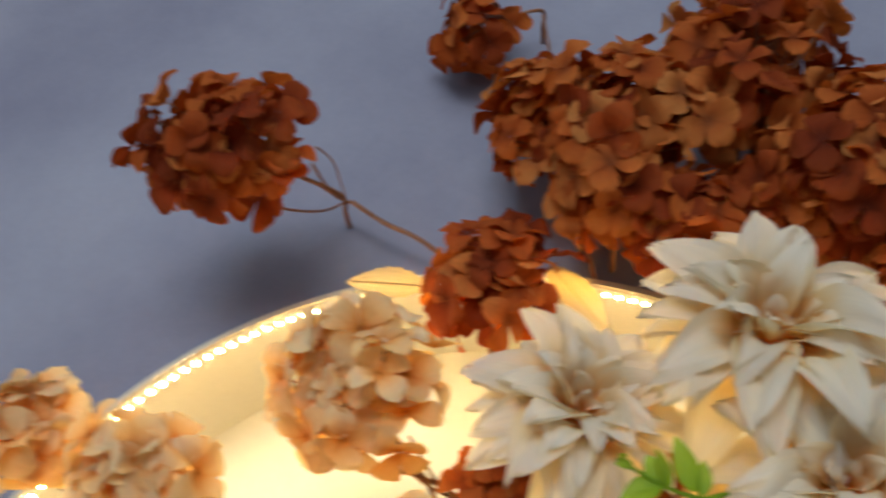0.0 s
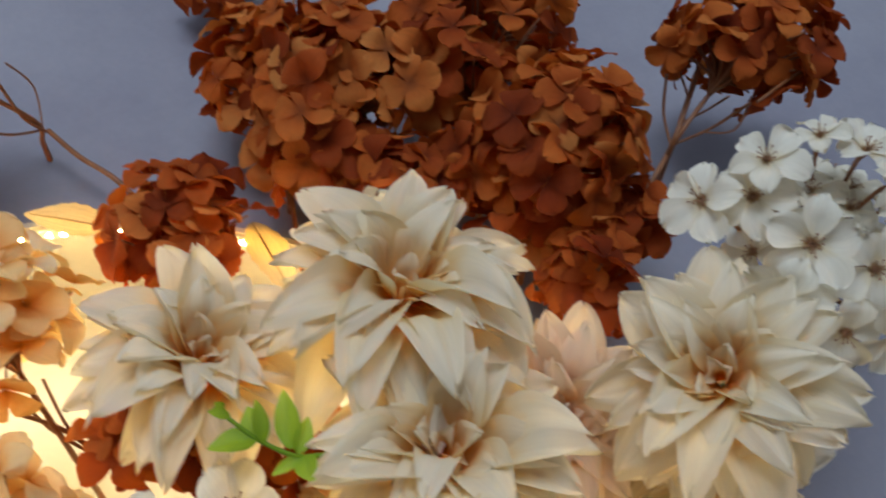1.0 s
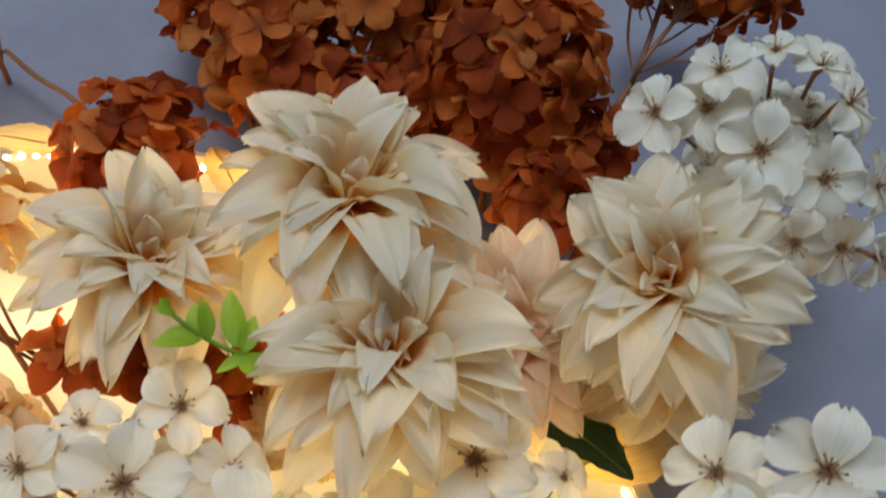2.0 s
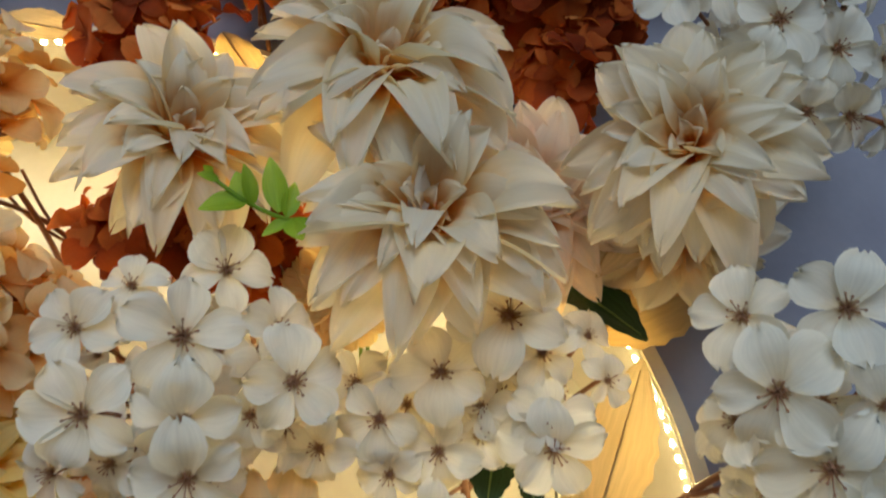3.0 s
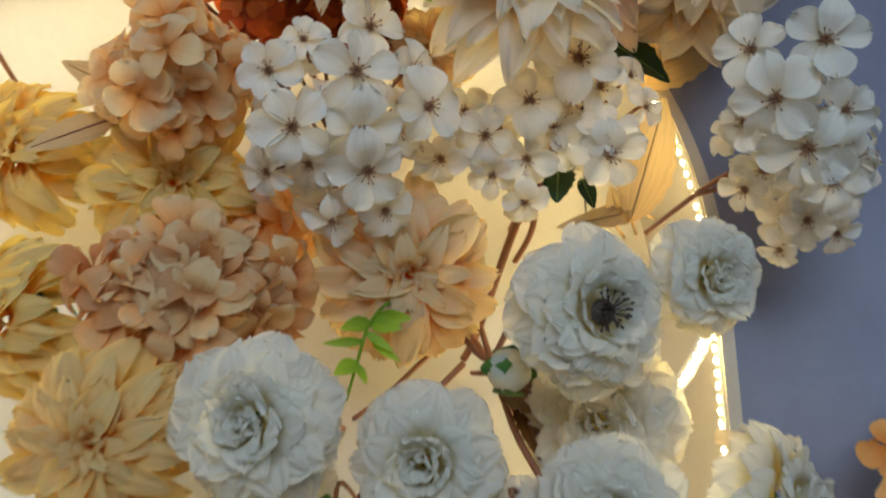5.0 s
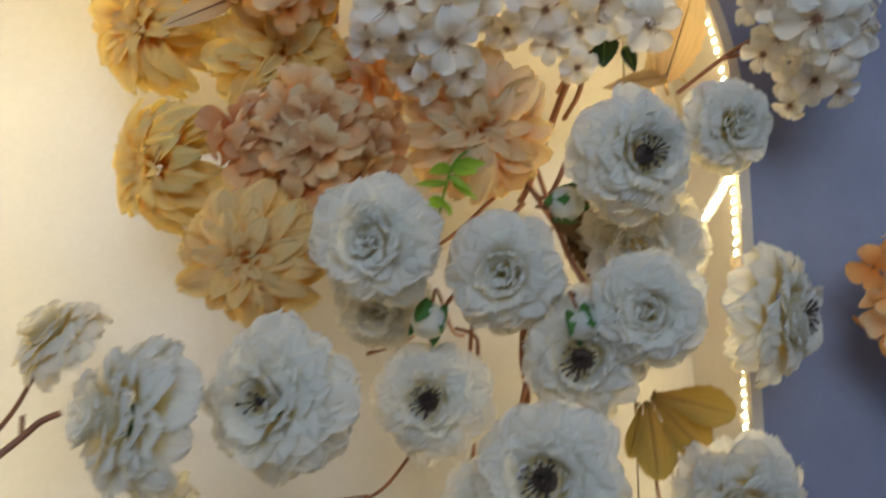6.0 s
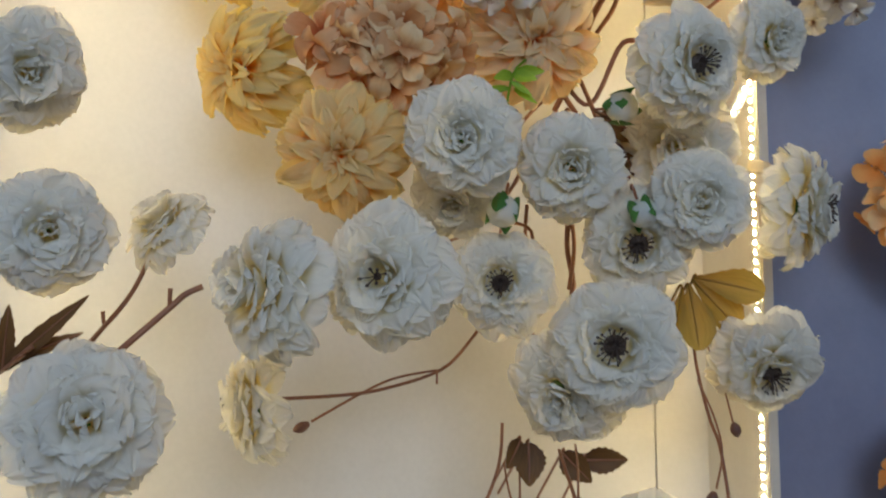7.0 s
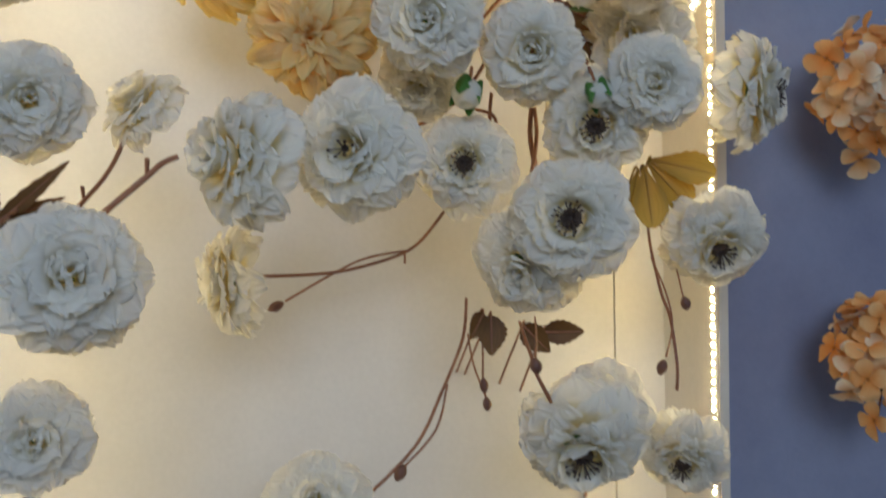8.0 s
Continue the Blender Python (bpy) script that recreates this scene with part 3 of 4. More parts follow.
def white_rose(pos, size, n, spin):
    ob = bloom("rose", pos, n, spin, "full white cloth rose with ruffled petals", "flower", "white roses in the niche")
    s = size / 2
    rings(ob, [(P_WHITE, 11, 0.72, -22, 0.28, -0.28), (P_WHITE, 13, 0.72, -2, 0.28, -0.20), (P_WHITE, 13, 0.68, 14, 0.26, -0.12), (P_WHITE, 12, 0.62, 28, 0.23, -0.05), (P_WHITE, 11, 0.56, 40, 0.20, 0.0),
               (P_WHITE_IN, 9, 0.50, 50, 0.16, 0.04), (P_WHITE_IN, 7, 0.44, 60, 0.12, 0.07), (P_WHITE_IN, 5, 0.38, 70, 0.07, 0.09), (P_WHITE_IN, 3, 0.34, 80, 0.03, 0.10)], s, 11)
    rings(ob, [([SEPAL], 5, 0.4, -25, 0.03, -0.24)], s, 6, "sepal")
    stem_to(pos, n, ob, M_STEM)


def cluster(pos, wide, high, base, count, meshes, size, label, category, group, fill=1.0, thick=0.0014):
    """A flower head: florets over a ball-like outline, each on its own stalk from the base."""
    ob = new("hydrangea")
    c, b = Vector(pos), Vector(base)
    ob.matrix_basis = Matrix.Translation(c)
    tagged(ob, label, category, group)
    down = (b - c)
    down = down.normalized() if down.length > 1e-4 else Vector((0, 1, 0))
    deep = 0.42 * min(wide, high) + 0.008
    stalks = []
    root = down * (0.62 * max(wide, high) * 0.5)
    for k in range(count):
        for _ in range(30):
            z = 1 - 2 * (k + rng.random()) / count
            a = k * 2.39996 + rng.uniform(-0.25, 0.25)
            r = math.sqrt(max(0, 1 - z * z))
            d = Vector((r * math.cos(a), r * math.sin(a), z))
            if d.dot(down) < 0.72:
                break
            d = -d
            break
        lump = 0.86 + 0.30 * noise.noise(Vector((d.x * 1.7 + c.x * 40, d.y * 1.7, d.z * 1.7 + c.z * 40)))
        q = lump * (rng.uniform(0.78, 1.10) if k % 4 else rng.uniform(0.45, 0.8))
        spot = Vector((d.x * wide / 2, d.y * deep, d.z * high / 2)) * q * 0.92
        facing = (Vector((d.x, d.y, d.z)) * 1.0 - down * 0.35 + Vector((rng.uniform(-.8, .8), rng.uniform(-.8, .4), rng.uniform(-.8, .8)))).normalized()
        s = size / 2 * rng.uniform(0.85, 1.12)
        part("floret", rng.choice(meshes), ob, aim(spot, facing, rng.uniform(0, 90)) @ Matrix.Scale(s, 4))
        stalks.append(tube_data([root, root * 0.5 + spot * 0.25, spot - facing * 0.004], (thick * 0.8, thick * 0.45), 4))
    part("branching_stalk", mesh_of("branching_stalk", *joined(stalks), M_STEM), ob, label="thin brown stalks")["kind"] = "stuff"
    end = Vector((b.x, behind(b), b.z))
    part("stem", mesh_of("stem", *tube_data([root, (b - c), (b - c).lerp(end - c, 0.5), end - c], (thick, thick * 1.4), 6), M_STEM), ob, label="brown wrapped stem")


def brown_hydrangea(pos, wide, high, base, count):
    cluster(pos, wide, high, base, int(count * 1.25), F_BROWN, 0.037, "russet brown cloth hydrangea head on a thin stem", "flower", "brown hydrangeas over the arch")


def peach_hydrangea(pos, wide, high, base, count):
    cluster(pos, wide, high, base, int(count * 1.2), F_PALE, 0.038, "pale peach cloth hydrangea head lit from behind", "flower", "peach hydrangeas in the niche")


def dusty_hydrangea(pos, wide, high, base, count):
    cluster(pos, wide, high, base, int(count * 1.2), F_DUSTY, 0.047, "dusty pink and brown cloth hydrangea head", "flower", "peach hydrangeas in the niche")


def orange_hydrangea(pos, wide, high, base, count):
    cluster(pos, wide, high, base, int(count * 1.9), F_ORANGE, 0.034, "orange and cream cloth hydrangea head on the wall", "flower", "orange hydrangeas on the wall")


def blossom_head(base):
    ob = new("blossom_spray")
    ob.matrix_basis = Matrix.Translation(base)
    tagged(ob, "white cloth cherry blossom spray with brown stamens", "flower", "white blossom sprays in the niche")
    end = Vector(base)
    end.y = behind(base)
    part("stem", mesh_of("stem", *tube_data([(0, 0, 0), (end - Vector(base)) * 0.5 + Vector((0, 0, 0.004)), end - Vector(base)], (0.002, 0.0024), 6), M_STEM), ob, label="brown wrapped stem")
    return ob


def floret_on(head, pos, size, n):
    p = Vector(pos) - head.matrix_basis.translation
    f = part("floret", CUP, head, aim(p, n, rng.uniform(0, 72)) @ Matrix.Scale(size * 0.51, 4))
    for k in range(5):
        part("petal", rng.choice(P_BLOSSOM), f, pose(0, 0, 0.012 * (k % 2), rng.uniform(-10, 10), rng.uniform(-16, 8), 72 * k + rng.uniform(-9, 9)) @ Matrix.Scale(rng.uniform(0.88, 1.08), 4))
    part("stamen_tuft", rng.choice(S_BLOSSOM), f, label="brown stamens")
    back = p - Vector(n) * size * 0.22
    part("stalk", mesh_of("stalk", *tube_data([(0, 0, 0), back * 0.6 - Vector(n) * 0.004, back, p - Vector(n) * 0.001], (0.0009, 0.0014), 5), M_STEM), head, label="thin brown stalk")


def fill_head(head, pos, wide, high, count):
    """The paler florets deeper in a spray."""
    for k in range(count):
        a, q = k * 2.39996, math.sqrt((k + 0.5) / count)
        d = Vector((q * math.cos(a), -math.sqrt(max(0.05, 1 - q * q)), q * math.sin(a)))
        spot = Vector(pos) + Vector((d.x * wide / 2, d.y * 0.03, d.z * high / 2)) * 0.9
        floret_on(head, spot, rng.uniform(0.030, 0.038), (d + Vector((rng.uniform(-.3, .3), -0.35, rng.uniform(-.3, .3)))).normalized())


# ---------------------------------------------------------------- leaves, twigs, buds
def leaf_data(form, teeth, fold, droop, rows=14, cols=6):
    verts, faces, uvs = [], [], []
    for i in range(rows + 1):
        t = i / rows
        w = form(t) * 0.5 * (1 + (0.10 if i % 2 else -0.04) * teeth)
        for j in range(cols + 1):
            s = 2 * j / cols - 1
            z = fold * abs(s) * w - droop * t * t + 0.02 * math.sin(9 * t + 3 * abs(s)) * abs(s)
            verts.append((t, w * s, z))
            uvs.append((j / cols, t))
    for i in range(rows):
        for j in range(cols):
            k = i * (cols + 1) + j
            faces.append((k, k + 1, k + cols + 2, k + cols + 1))
    return verts, faces, uvs


def leafy(t):
    return 0.04 + 0.96 * math.sin(math.pi * min(1, 0.02 + 0.97 * t) ** 0.8) ** 0.9


def spatulate(t):
    return 0.10 + 0.90 * math.sin(math.pi * min(1, 0.01 + 0.97 * t) ** 1.7) ** 0.8


def leaf_mesh(name, material, teeth=1.0, fold=0.25, droop=0.12, form=leafy):
    v, f, uv = leaf_data(form, teeth, fold, droop)
    return mesh_of(name, v, f, material, uv)


SEPAL = leaf_mesh("sepal", M_SEPAL, 0.0, 0.4, 0.2)
BUD_SEPAL = leaf_mesh("bud_sepal", M_SEPAL, 0.0, 0.35, -0.2)
L_GOLD, L_BROWN = leaf_mesh("gold_leaf", M_GOLD, 0.6, 0.35, 0.12, spatulate), leaf_mesh("brown_leaf", M_BROWNLEAF)
L_GREEN, L_PALE, L_FRESH = leaf_mesh("green_leaf", M_GREEN), leaf_mesh("pale_leaf", M_PALELEAF, 0.7, 0.12), leaf_mesh("fresh_leaf", M_FRESH, 0.0, 0.3, 0.1)


def leaf_pose(a, b, wide):
    a, b = Vector(a), Vector(b)
    x = (b - a).normalized()
    z = Vector((rng.uniform(-0.3, 0.3), -1, rng.uniform(-0.25, 0.25)))
    y = z.cross(x).normalized()
    z = x.cross(y)
    m = Matrix((x, y, z)).transposed().to_4x4()
    m.translation = a
    return m @ Matrix.Diagonal(((b - a).length, wide, wide, 1))


def leaf_thing(a, b, wide, me, label, rib_material):
    ob = new("leaf")
    ob.matrix_basis = Matrix.Translation(a)
    tagged(ob, label, "leaf", "loose leaves among the flowers")
    m = leaf_pose((0, 0, 0), Vector(b) - Vector(a), wide)
    part("blade", me, ob, m)
    d = Vector(b) - Vector(a)
    rib = [m @ Vector((t, 0, 0.015 - 0.12 * t * t)) for t in (0.0, 0.3, 0.6, 0.93)]
    part("midrib", mesh_of("midrib", *tube_data(rib, (0.0009, 0.0003), 5), rib_material), ob, label="raised midrib")
    away = Vector(a) - Vector((0.02, -0.08, 1.58))
    end = Vector(a) + away * ((behind(a) - a[1]) / away.y)
    stalk = [Vector((0, 0, 0)), d * 0.08 + Vector((0, 0.008, 0)), end - Vector(a)]
    part("stalk", mesh_of("stalk", *tube_data(stalk, (0.0009, 0.0012), 5), rib_material), ob, label="thin leaf stalk")


def gold_leaf(a, b, wide, brown=False):
    leaf_thing(a, b, wide, L_BROWN if brown else L_GOLD, "dark brown toothed cloth leaf" if brown else "mustard gold toothed cloth leaf", M_STEM if brown else M_GOLD)


def green_leaf(a, b, wide):
    leaf_thing(a, b, wide, L_GREEN, "dark green glossy toothed leaf", M_STEMGREEN)


def pale_leaf(a, b, wide, brown=False):
    leaf_thing(a, b, wide, L_PALE, "straw-coloured cloth leaf glowing from behind", M_STEM if brown else M_PALELEAF)


def sprig_thing(points):
    ob = new("green_sprig")
    ob.matrix_basis = Matrix.Translation(points[0])
    tagged(ob, "fresh green plastic leaf sprig", "foliage", "green sprigs among the flowers")
    o = Vector(points[0])
    root = Vector((0.01, behind(points[0]) - o.y, 0.02))
    part("stem", mesh_of("stem", *tube_data([root] + [Vector(p) - o for p in points], (0.0013, 0.0008), 6), M_FRESH, None), ob, label="green stem")
    return ob


def sprig_leaf(sprig, a, b, wide):
    o = sprig.matrix_basis.translation
    part("leaf", L_FRESH, sprig, leaf_pose(Vector(a) - o, Vector(b) - o, wide * 0.9))


def lathe(profile, sides=14, wave=0.0):
    v = [(r * math.cos(6.2832 * k / sides) * (1 + wave * math.sin(3 * 6.2832 * k / sides + 5 * z)), r * math.sin(6.2832 * k / sides) * (1 + wave * math.sin(3 * 6.2832 * k / sides + 5 * z)), z) for z, r in profile for k in range(sides)]
    f = [(i * sides + k, i * sides + (k + 1) % sides, (i + 1) * sides + (k + 1) % sides, (i + 1) * sides + k) for i in range(len(profile) - 1) for k in range(sides)]
    uv = [(k / sides * 3, 0.45 + 0.4 * i / len(profile)) for i in range(len(profile)) for k in range(sides)]
    return v, f + [tuple(range(sides))[::-1], tuple(range((len(profile) - 1) * sides, len(profile) * sides))], uv


BUD = lathe([(-0.95, 0.12), (-0.85, 0.45), (-0.55, 0.80), (-0.15, 0.92), (0.25, 0.86), (0.55, 0.66), (0.72, 0.42), (0.68, 0.22), (0.60, 0.05)], 18, 0.05)
BUD_MESH = mesh_of("bud_body", BUD[0], BUD[1], M_WHITE, BUD[2])


def bud(pos, size, n, spin):
    ob = bloom("flower_bud", pos, n, spin, "closed white bud in green sepals", "bud", "buds in the niche")
    s = size / 2
    part("bud_body", BUD_MESH, ob, Matrix.Scale(s, 4))
    for k in range(4):
        m = pose(0, 0, 0, 0, 0, 90 * k + rng.uniform(-8, 8)) @ pose(0.84 * s, 0, -0.90 * s, 0, -74 + rng.uniform(-5, 5), 0)
        part("sepal", BUD_SEPAL, ob, m @ Matrix.Diagonal((1.6 * s, 0.95 * s, 1.5 * s, 1)))
    stem_to(pos, n, ob, M_STEM, 0.0012)


def twig(points, r):
    ob = new("twig")
    o = Vector(points[-1])
    ob.matrix_basis = Matrix.Translation(o)
    pts = [Vector(p) - o + Vector([rng.uniform(-1, 1) * r * 0.4 for _ in range(3)]) for p in points]
    ob.data = None
    part("bark", mesh_of("bark", *tube_data(pts, (r * 0.68, r * 0.8), 7), M_STEM), ob)
    return tagged(ob, "bare brown wrapped wire twig", "twig", "twigs among the flowers")


def green_stem(points, r):
    ob = new("green_twig", mesh_of("green_twig", *tube_data(points, (r, r), 7), M_STEMGREEN))
    tagged(ob, "thin green plastic wire twig", "twig")


def pod(points, r):
    a, b = Vector(points[0]), Vector(points[1])
    ob = new("seed_pod")
    ob.matrix_basis = Matrix.Translation(a)
    d = b - a
    v, f = [], []
    x = d.normalized()
    y = x.orthogonal().normalized()
    z = x.cross(y)
    prof = [(0, 0.25), (0.12, 0.62), (0.35, 0.98), (0.6, 1.0), (0.82, 0.7), (0.95, 0.35), (1.0, 0.1)]
    for t, q in prof:
        v += [d * t + (y * math.cos(6.283 * k / 10) + z * math.sin(6.283 * k / 10)) * r * q * (1.05 if k % 2 else 0.95) for k in range(10)]
    f = [(i * 10 + k, i * 10 + (k + 1) % 10, i * 10 + 10 + (k + 1) % 10, i * 10 + 10 + k) for i in range(len(prof) - 1) for k in range(10)]
    f += [tuple(range(10))[::-1], tuple(range(60, 70))]
    part("shell", mesh_of("shell", v, f, M_POD), ob)
    tagged(ob, "small dark brown seed pod on a wire", "pod", "pods on the twigs")


# ---------------------------------------------------------------- the arrangement

# brown hydrangeas round the top of the arch
brown_hydrangea((0.031, 0.440, 2.096), 0.085, 0.123, (0.056, 0.485, 2.032), 34)
brown_hydrangea((-0.016, 0.460, 2.214), 0.072, 0.090, (0.030, 0.470, 2.235), 16)
brown_hydrangea((0.084, 0.415, 2.067), 0.119, 0.109, (0.101, 0.470, 2.033), 46)
brown_hydrangea((0.159, 0.425, 2.103), 0.133, 0.133, (0.175, 0.470, 2.029), 56)
brown_hydrangea((0.219, 0.410, 2.035), 0.098, 0.105, (0.205, 0.460, 1.996), 46)
brown_hydrangea((0.177, 0.450, 2.184), 0.131, 0.107, (0.152, 0.470, 2.057), 36)
brown_hydrangea((0.188, 0.430, 2.035), 0.113, 0.086, (0.185, 0.470, 1.994), 30)
brown_hydrangea((0.120, 0.440, 2.011), 0.103, 0.055, (0.123, 0.470, 1.997), 26)
brown_hydrangea((0.071, 0.435, 2.030), 0.072, 0.075, (0.076, 0.470, 2.017), 20)
brown_hydrangea((0.202, 0.440, 2.005), 0.064, 0.052, (0.203, 0.470, 1.995), 14)
brown_hydrangea((-0.152, 0.382, 2.026), 0.119, 0.090, (-0.105, 0.465, 2.055), 44)
brown_hydrangea((0.000, 0.465, 1.982), 0.092, 0.088, (-0.001, 0.500, 1.948), 34)
brown_hydrangea((0.328, 0.410, 2.125), 0.123, 0.081, (0.290, 0.440, 2.069), 44)
brown_hydrangea((0.235, 0.445, 1.966), 0.053, 0.071, (0.226, 0.470, 1.933), 20)
brown_hydrangea((0.259, 0.440, 2.006), 0.036, 0.032, (0.251, 0.460, 1.994), 8)
brown_hydrangea((0.023, 0.482, 1.867), 0.101, 0.056, (0.028, 0.522, 1.861), 30)
brown_hydrangea((0.068, 0.477, 1.905), 0.046, 0.059, (0.065, 0.512, 1.889), 16)
brown_hydrangea((0.070, 0.482, 1.862), 0.085, 0.060, (0.070, 0.520, 1.858), 26)

# peach and pale hydrangeas
peach_hydrangea((-0.063, 0.427, 1.893), 0.099, 0.102, (-0.031, 0.480, 1.860), 44)
peach_hydrangea((-0.233, 0.415, 1.859), 0.056, 0.068, (-0.235, 0.470, 1.845), 18)
peach_hydrangea((-0.170, 0.415, 1.836), 0.077, 0.060, (-0.164, 0.470, 1.840), 24)
peach_hydrangea((-0.033, 0.442, 1.789), 0.097, 0.094, (0.006, 0.502, 1.813), 40)
peach_hydrangea((-0.019, 0.452, 1.796), 0.057, 0.052, (-0.009, 0.502, 1.801), 18)
peach_hydrangea((0.025, 0.522, 1.727), 0.089, 0.061, (0.022, 0.572, 1.729), 18)
dusty_hydrangea((-0.010, 0.442, 1.656), 0.116, 0.080, (0.026, 0.502, 1.680), 52)
orange_hydrangea((0.431, 0.425, 1.555), 0.114, 0.143, (0.489, 0.490, 1.564), 30)
orange_hydrangea((0.434, 0.425, 1.329), 0.105, 0.124, (0.486, 0.490, 1.312), 26)

# dahlias
cream_dahlia((0.050, 0.400, 1.868), 0.109, (0.22, -0.95, 0.10), 10)
cream_dahlia((0.136, 0.372, 1.895), 0.128, (0.03, -0.96, 0.18), 35)
cream_dahlia((0.161, 0.382, 1.828), 0.118, (-0.02, -0.98, 0.06), 5)
cream_dahlia((0.269, 0.355, 1.860), 0.109, (-0.38, -0.90, -0.22), 50)
cream_dahlia((0.218, 0.440, 1.876), 0.110, (-0.03, -0.96, -0.28), 20, tint=1)
cream_dahlia((0.294, 0.442, 1.876), 0.108, (-0.24, -0.49, -0.83), 70)
peach_dahlia((0.108, 0.467, 1.678), 0.128, (-0.04, -0.92, -0.39), 0, tint=2)
peach_dahlia((-0.034, 0.484, 1.734), 0.120, (0.08, -0.96, -0.27), 15, tint=1)
peach_dahlia((-0.117, 0.475, 1.645), 0.105, (-0.67, -0.71, -0.23), 8, tint=1)
peach_dahlia((-0.135, 0.510, 1.760), 0.110, (-0.41, -0.89, -0.20), 30, tint=1)
peach_dahlia((-0.048, 0.415, 1.572), 0.103, (-0.14, -0.94, -0.32), 40, tint=0)
peach_dahlia((0.122, 0.477, 1.832), 0.069, (-0.00, -0.83, -0.55), 12, tint=2)

# white peonies and roses
white_peony((0.190, 0.364, 1.634), 0.088, (0.22, -0.96, -0.18), 0, 'stamens')
white_peony((0.068, 0.430, 1.485), 0.084, (-0.27, -0.96, -0.04), 20, 'stamens')
white_peony((0.128, 0.365, 1.441), 0.097, (-0.43, -0.90, 0.00), 40, 'stamens')
white_peony((-0.029, 0.350, 1.486), 0.094, (-0.47, -0.88, -0.04), 60, 'sparse')
white_peony((0.160, 0.395, 1.512), 0.090, (-0.40, -0.87, -0.30), 10, 'stamens')
white_peony((0.296, 0.395, 1.539), 0.094, (0.72, -0.68, -0.13), 0, 'stamens')
white_peony((0.262, 0.400, 1.421), 0.089, (-0.13, -0.80, -0.59), 30, 'stamens')
white_peony((0.134, 0.365, 1.279), 0.099, (-0.27, -0.78, -0.57), 0, 'stamens')
white_peony((0.233, 0.405, 1.256), 0.076, (-0.50, -0.70, -0.50), 25, 'stamens')
white_peony((-0.193, 0.305, 1.408), 0.094, (0.21, -0.97, 0.12), 15, 'closed')
white_peony((-0.217, 0.325, 1.509), 0.073, (0.20, -0.98, -0.04), 33, 'closed')
white_peony((-0.233, 0.340, 1.602), 0.075, (0.33, -0.89, -0.32), 70, 'closed')
white_peony((-0.218, 0.335, 1.313), 0.071, (0.09, -0.99, 0.09), 5, 'closed')
white_peony((-0.104, 0.335, 1.478), 0.090, (-0.87, -0.48, 0.10), 12, 'closed')
white_peony((-0.110, 0.475, 1.398), 0.088, (-0.99, -0.14, -0.04), 0, 'sparse')
white_peony((-0.167, 0.435, 1.526), 0.067, (-0.63, -0.44, 0.64), 0, 'closed')
white_peony((0.106, 0.405, 1.407), 0.093, (-0.54, -0.72, -0.45), 0, 'closed')
white_peony((-0.047, 0.420, 1.240), 0.081, (-0.09, -0.93, 0.35), 0, 'closed')
white_peony((0.173, 0.420, 1.300), 0.083, (-0.31, -0.84, 0.44), 44, 'closed')
white_peony((0.215, 0.440, 1.589), 0.101, (-0.39, -0.88, -0.28), 12, 'closed')
white_peony((0.035, 0.440, 1.546), 0.070, (-0.29, -0.84, -0.46), 5, 'closed')
white_rose((0.027, 0.370, 1.578), 0.083, (-0.28, -0.94, -0.20), 0)
white_rose((0.109, 0.390, 1.563), 0.081, (-0.29, -0.93, -0.21), 30)
white_rose((0.190, 0.362, 1.538), 0.075, (-0.36, -0.93, -0.11), 60)
white_rose((0.253, 0.367, 1.656), 0.064, (0.14, -0.94, -0.32), 15)

# white blossom heads
head_a = blossom_head((0.067, 0.512, 1.771))
floret_on(head_a, (0.038, 0.392, 1.735), 0.045, (-0.04, -0.93, -0.37))
floret_on(head_a, (0.070, 0.384, 1.766), 0.049, (0.12, -0.94, -0.32))
floret_on(head_a, (0.078, 0.407, 1.807), 0.043, (0.12, -0.98, -0.13))
floret_on(head_a, (0.078, 0.402, 1.717), 0.046, (0.13, -0.76, -0.63))
floret_on(head_a, (0.112, 0.407, 1.760), 0.045, (0.36, -0.87, -0.35))
floret_on(head_a, (0.074, 0.392, 1.736), 0.045, (0.14, -0.68, -0.72))
floret_on(head_a, (0.023, 0.407, 1.775), 0.038, (-0.18, -0.95, -0.26))
floret_on(head_a, (0.103, 0.407, 1.783), 0.035, (0.41, -0.88, -0.22))
floret_on(head_a, (0.096, 0.417, 1.748), 0.034, (0.41, -0.75, -0.52))
floret_on(head_a, (0.047, 0.412, 1.723), 0.030, (-0.20, -0.70, -0.69))
floret_on(head_a, (0.025, 0.417, 1.719), 0.032, (-0.50, -0.66, -0.56))
floret_on(head_a, (0.090, 0.422, 1.702), 0.035, (0.24, -0.62, -0.74))
floret_on(head_a, (0.061, 0.427, 1.696), 0.030, (0.05, -0.55, -0.83))
floret_on(head_a, (0.041, 0.407, 1.796), 0.030, (-0.13, -0.99, 0.03))
fill_head(head_a, (0.063, 0.452, 1.760), 0.113, 0.110, 16)
head_b = blossom_head((0.205, 0.522, 1.757))
floret_on(head_b, (0.200, 0.403, 1.796), 0.052, (-0.09, -0.95, -0.29))
floret_on(head_b, (0.173, 0.416, 1.773), 0.043, (-0.14, -0.94, -0.30))
floret_on(head_b, (0.149, 0.427, 1.754), 0.038, (-0.31, -0.83, -0.47))
floret_on(head_b, (0.224, 0.426, 1.747), 0.047, (-0.11, -0.82, -0.56))
floret_on(head_b, (0.176, 0.437, 1.745), 0.035, (-0.24, -0.80, -0.55))
floret_on(head_b, (0.194, 0.437, 1.766), 0.032, (-0.18, -0.91, -0.38))
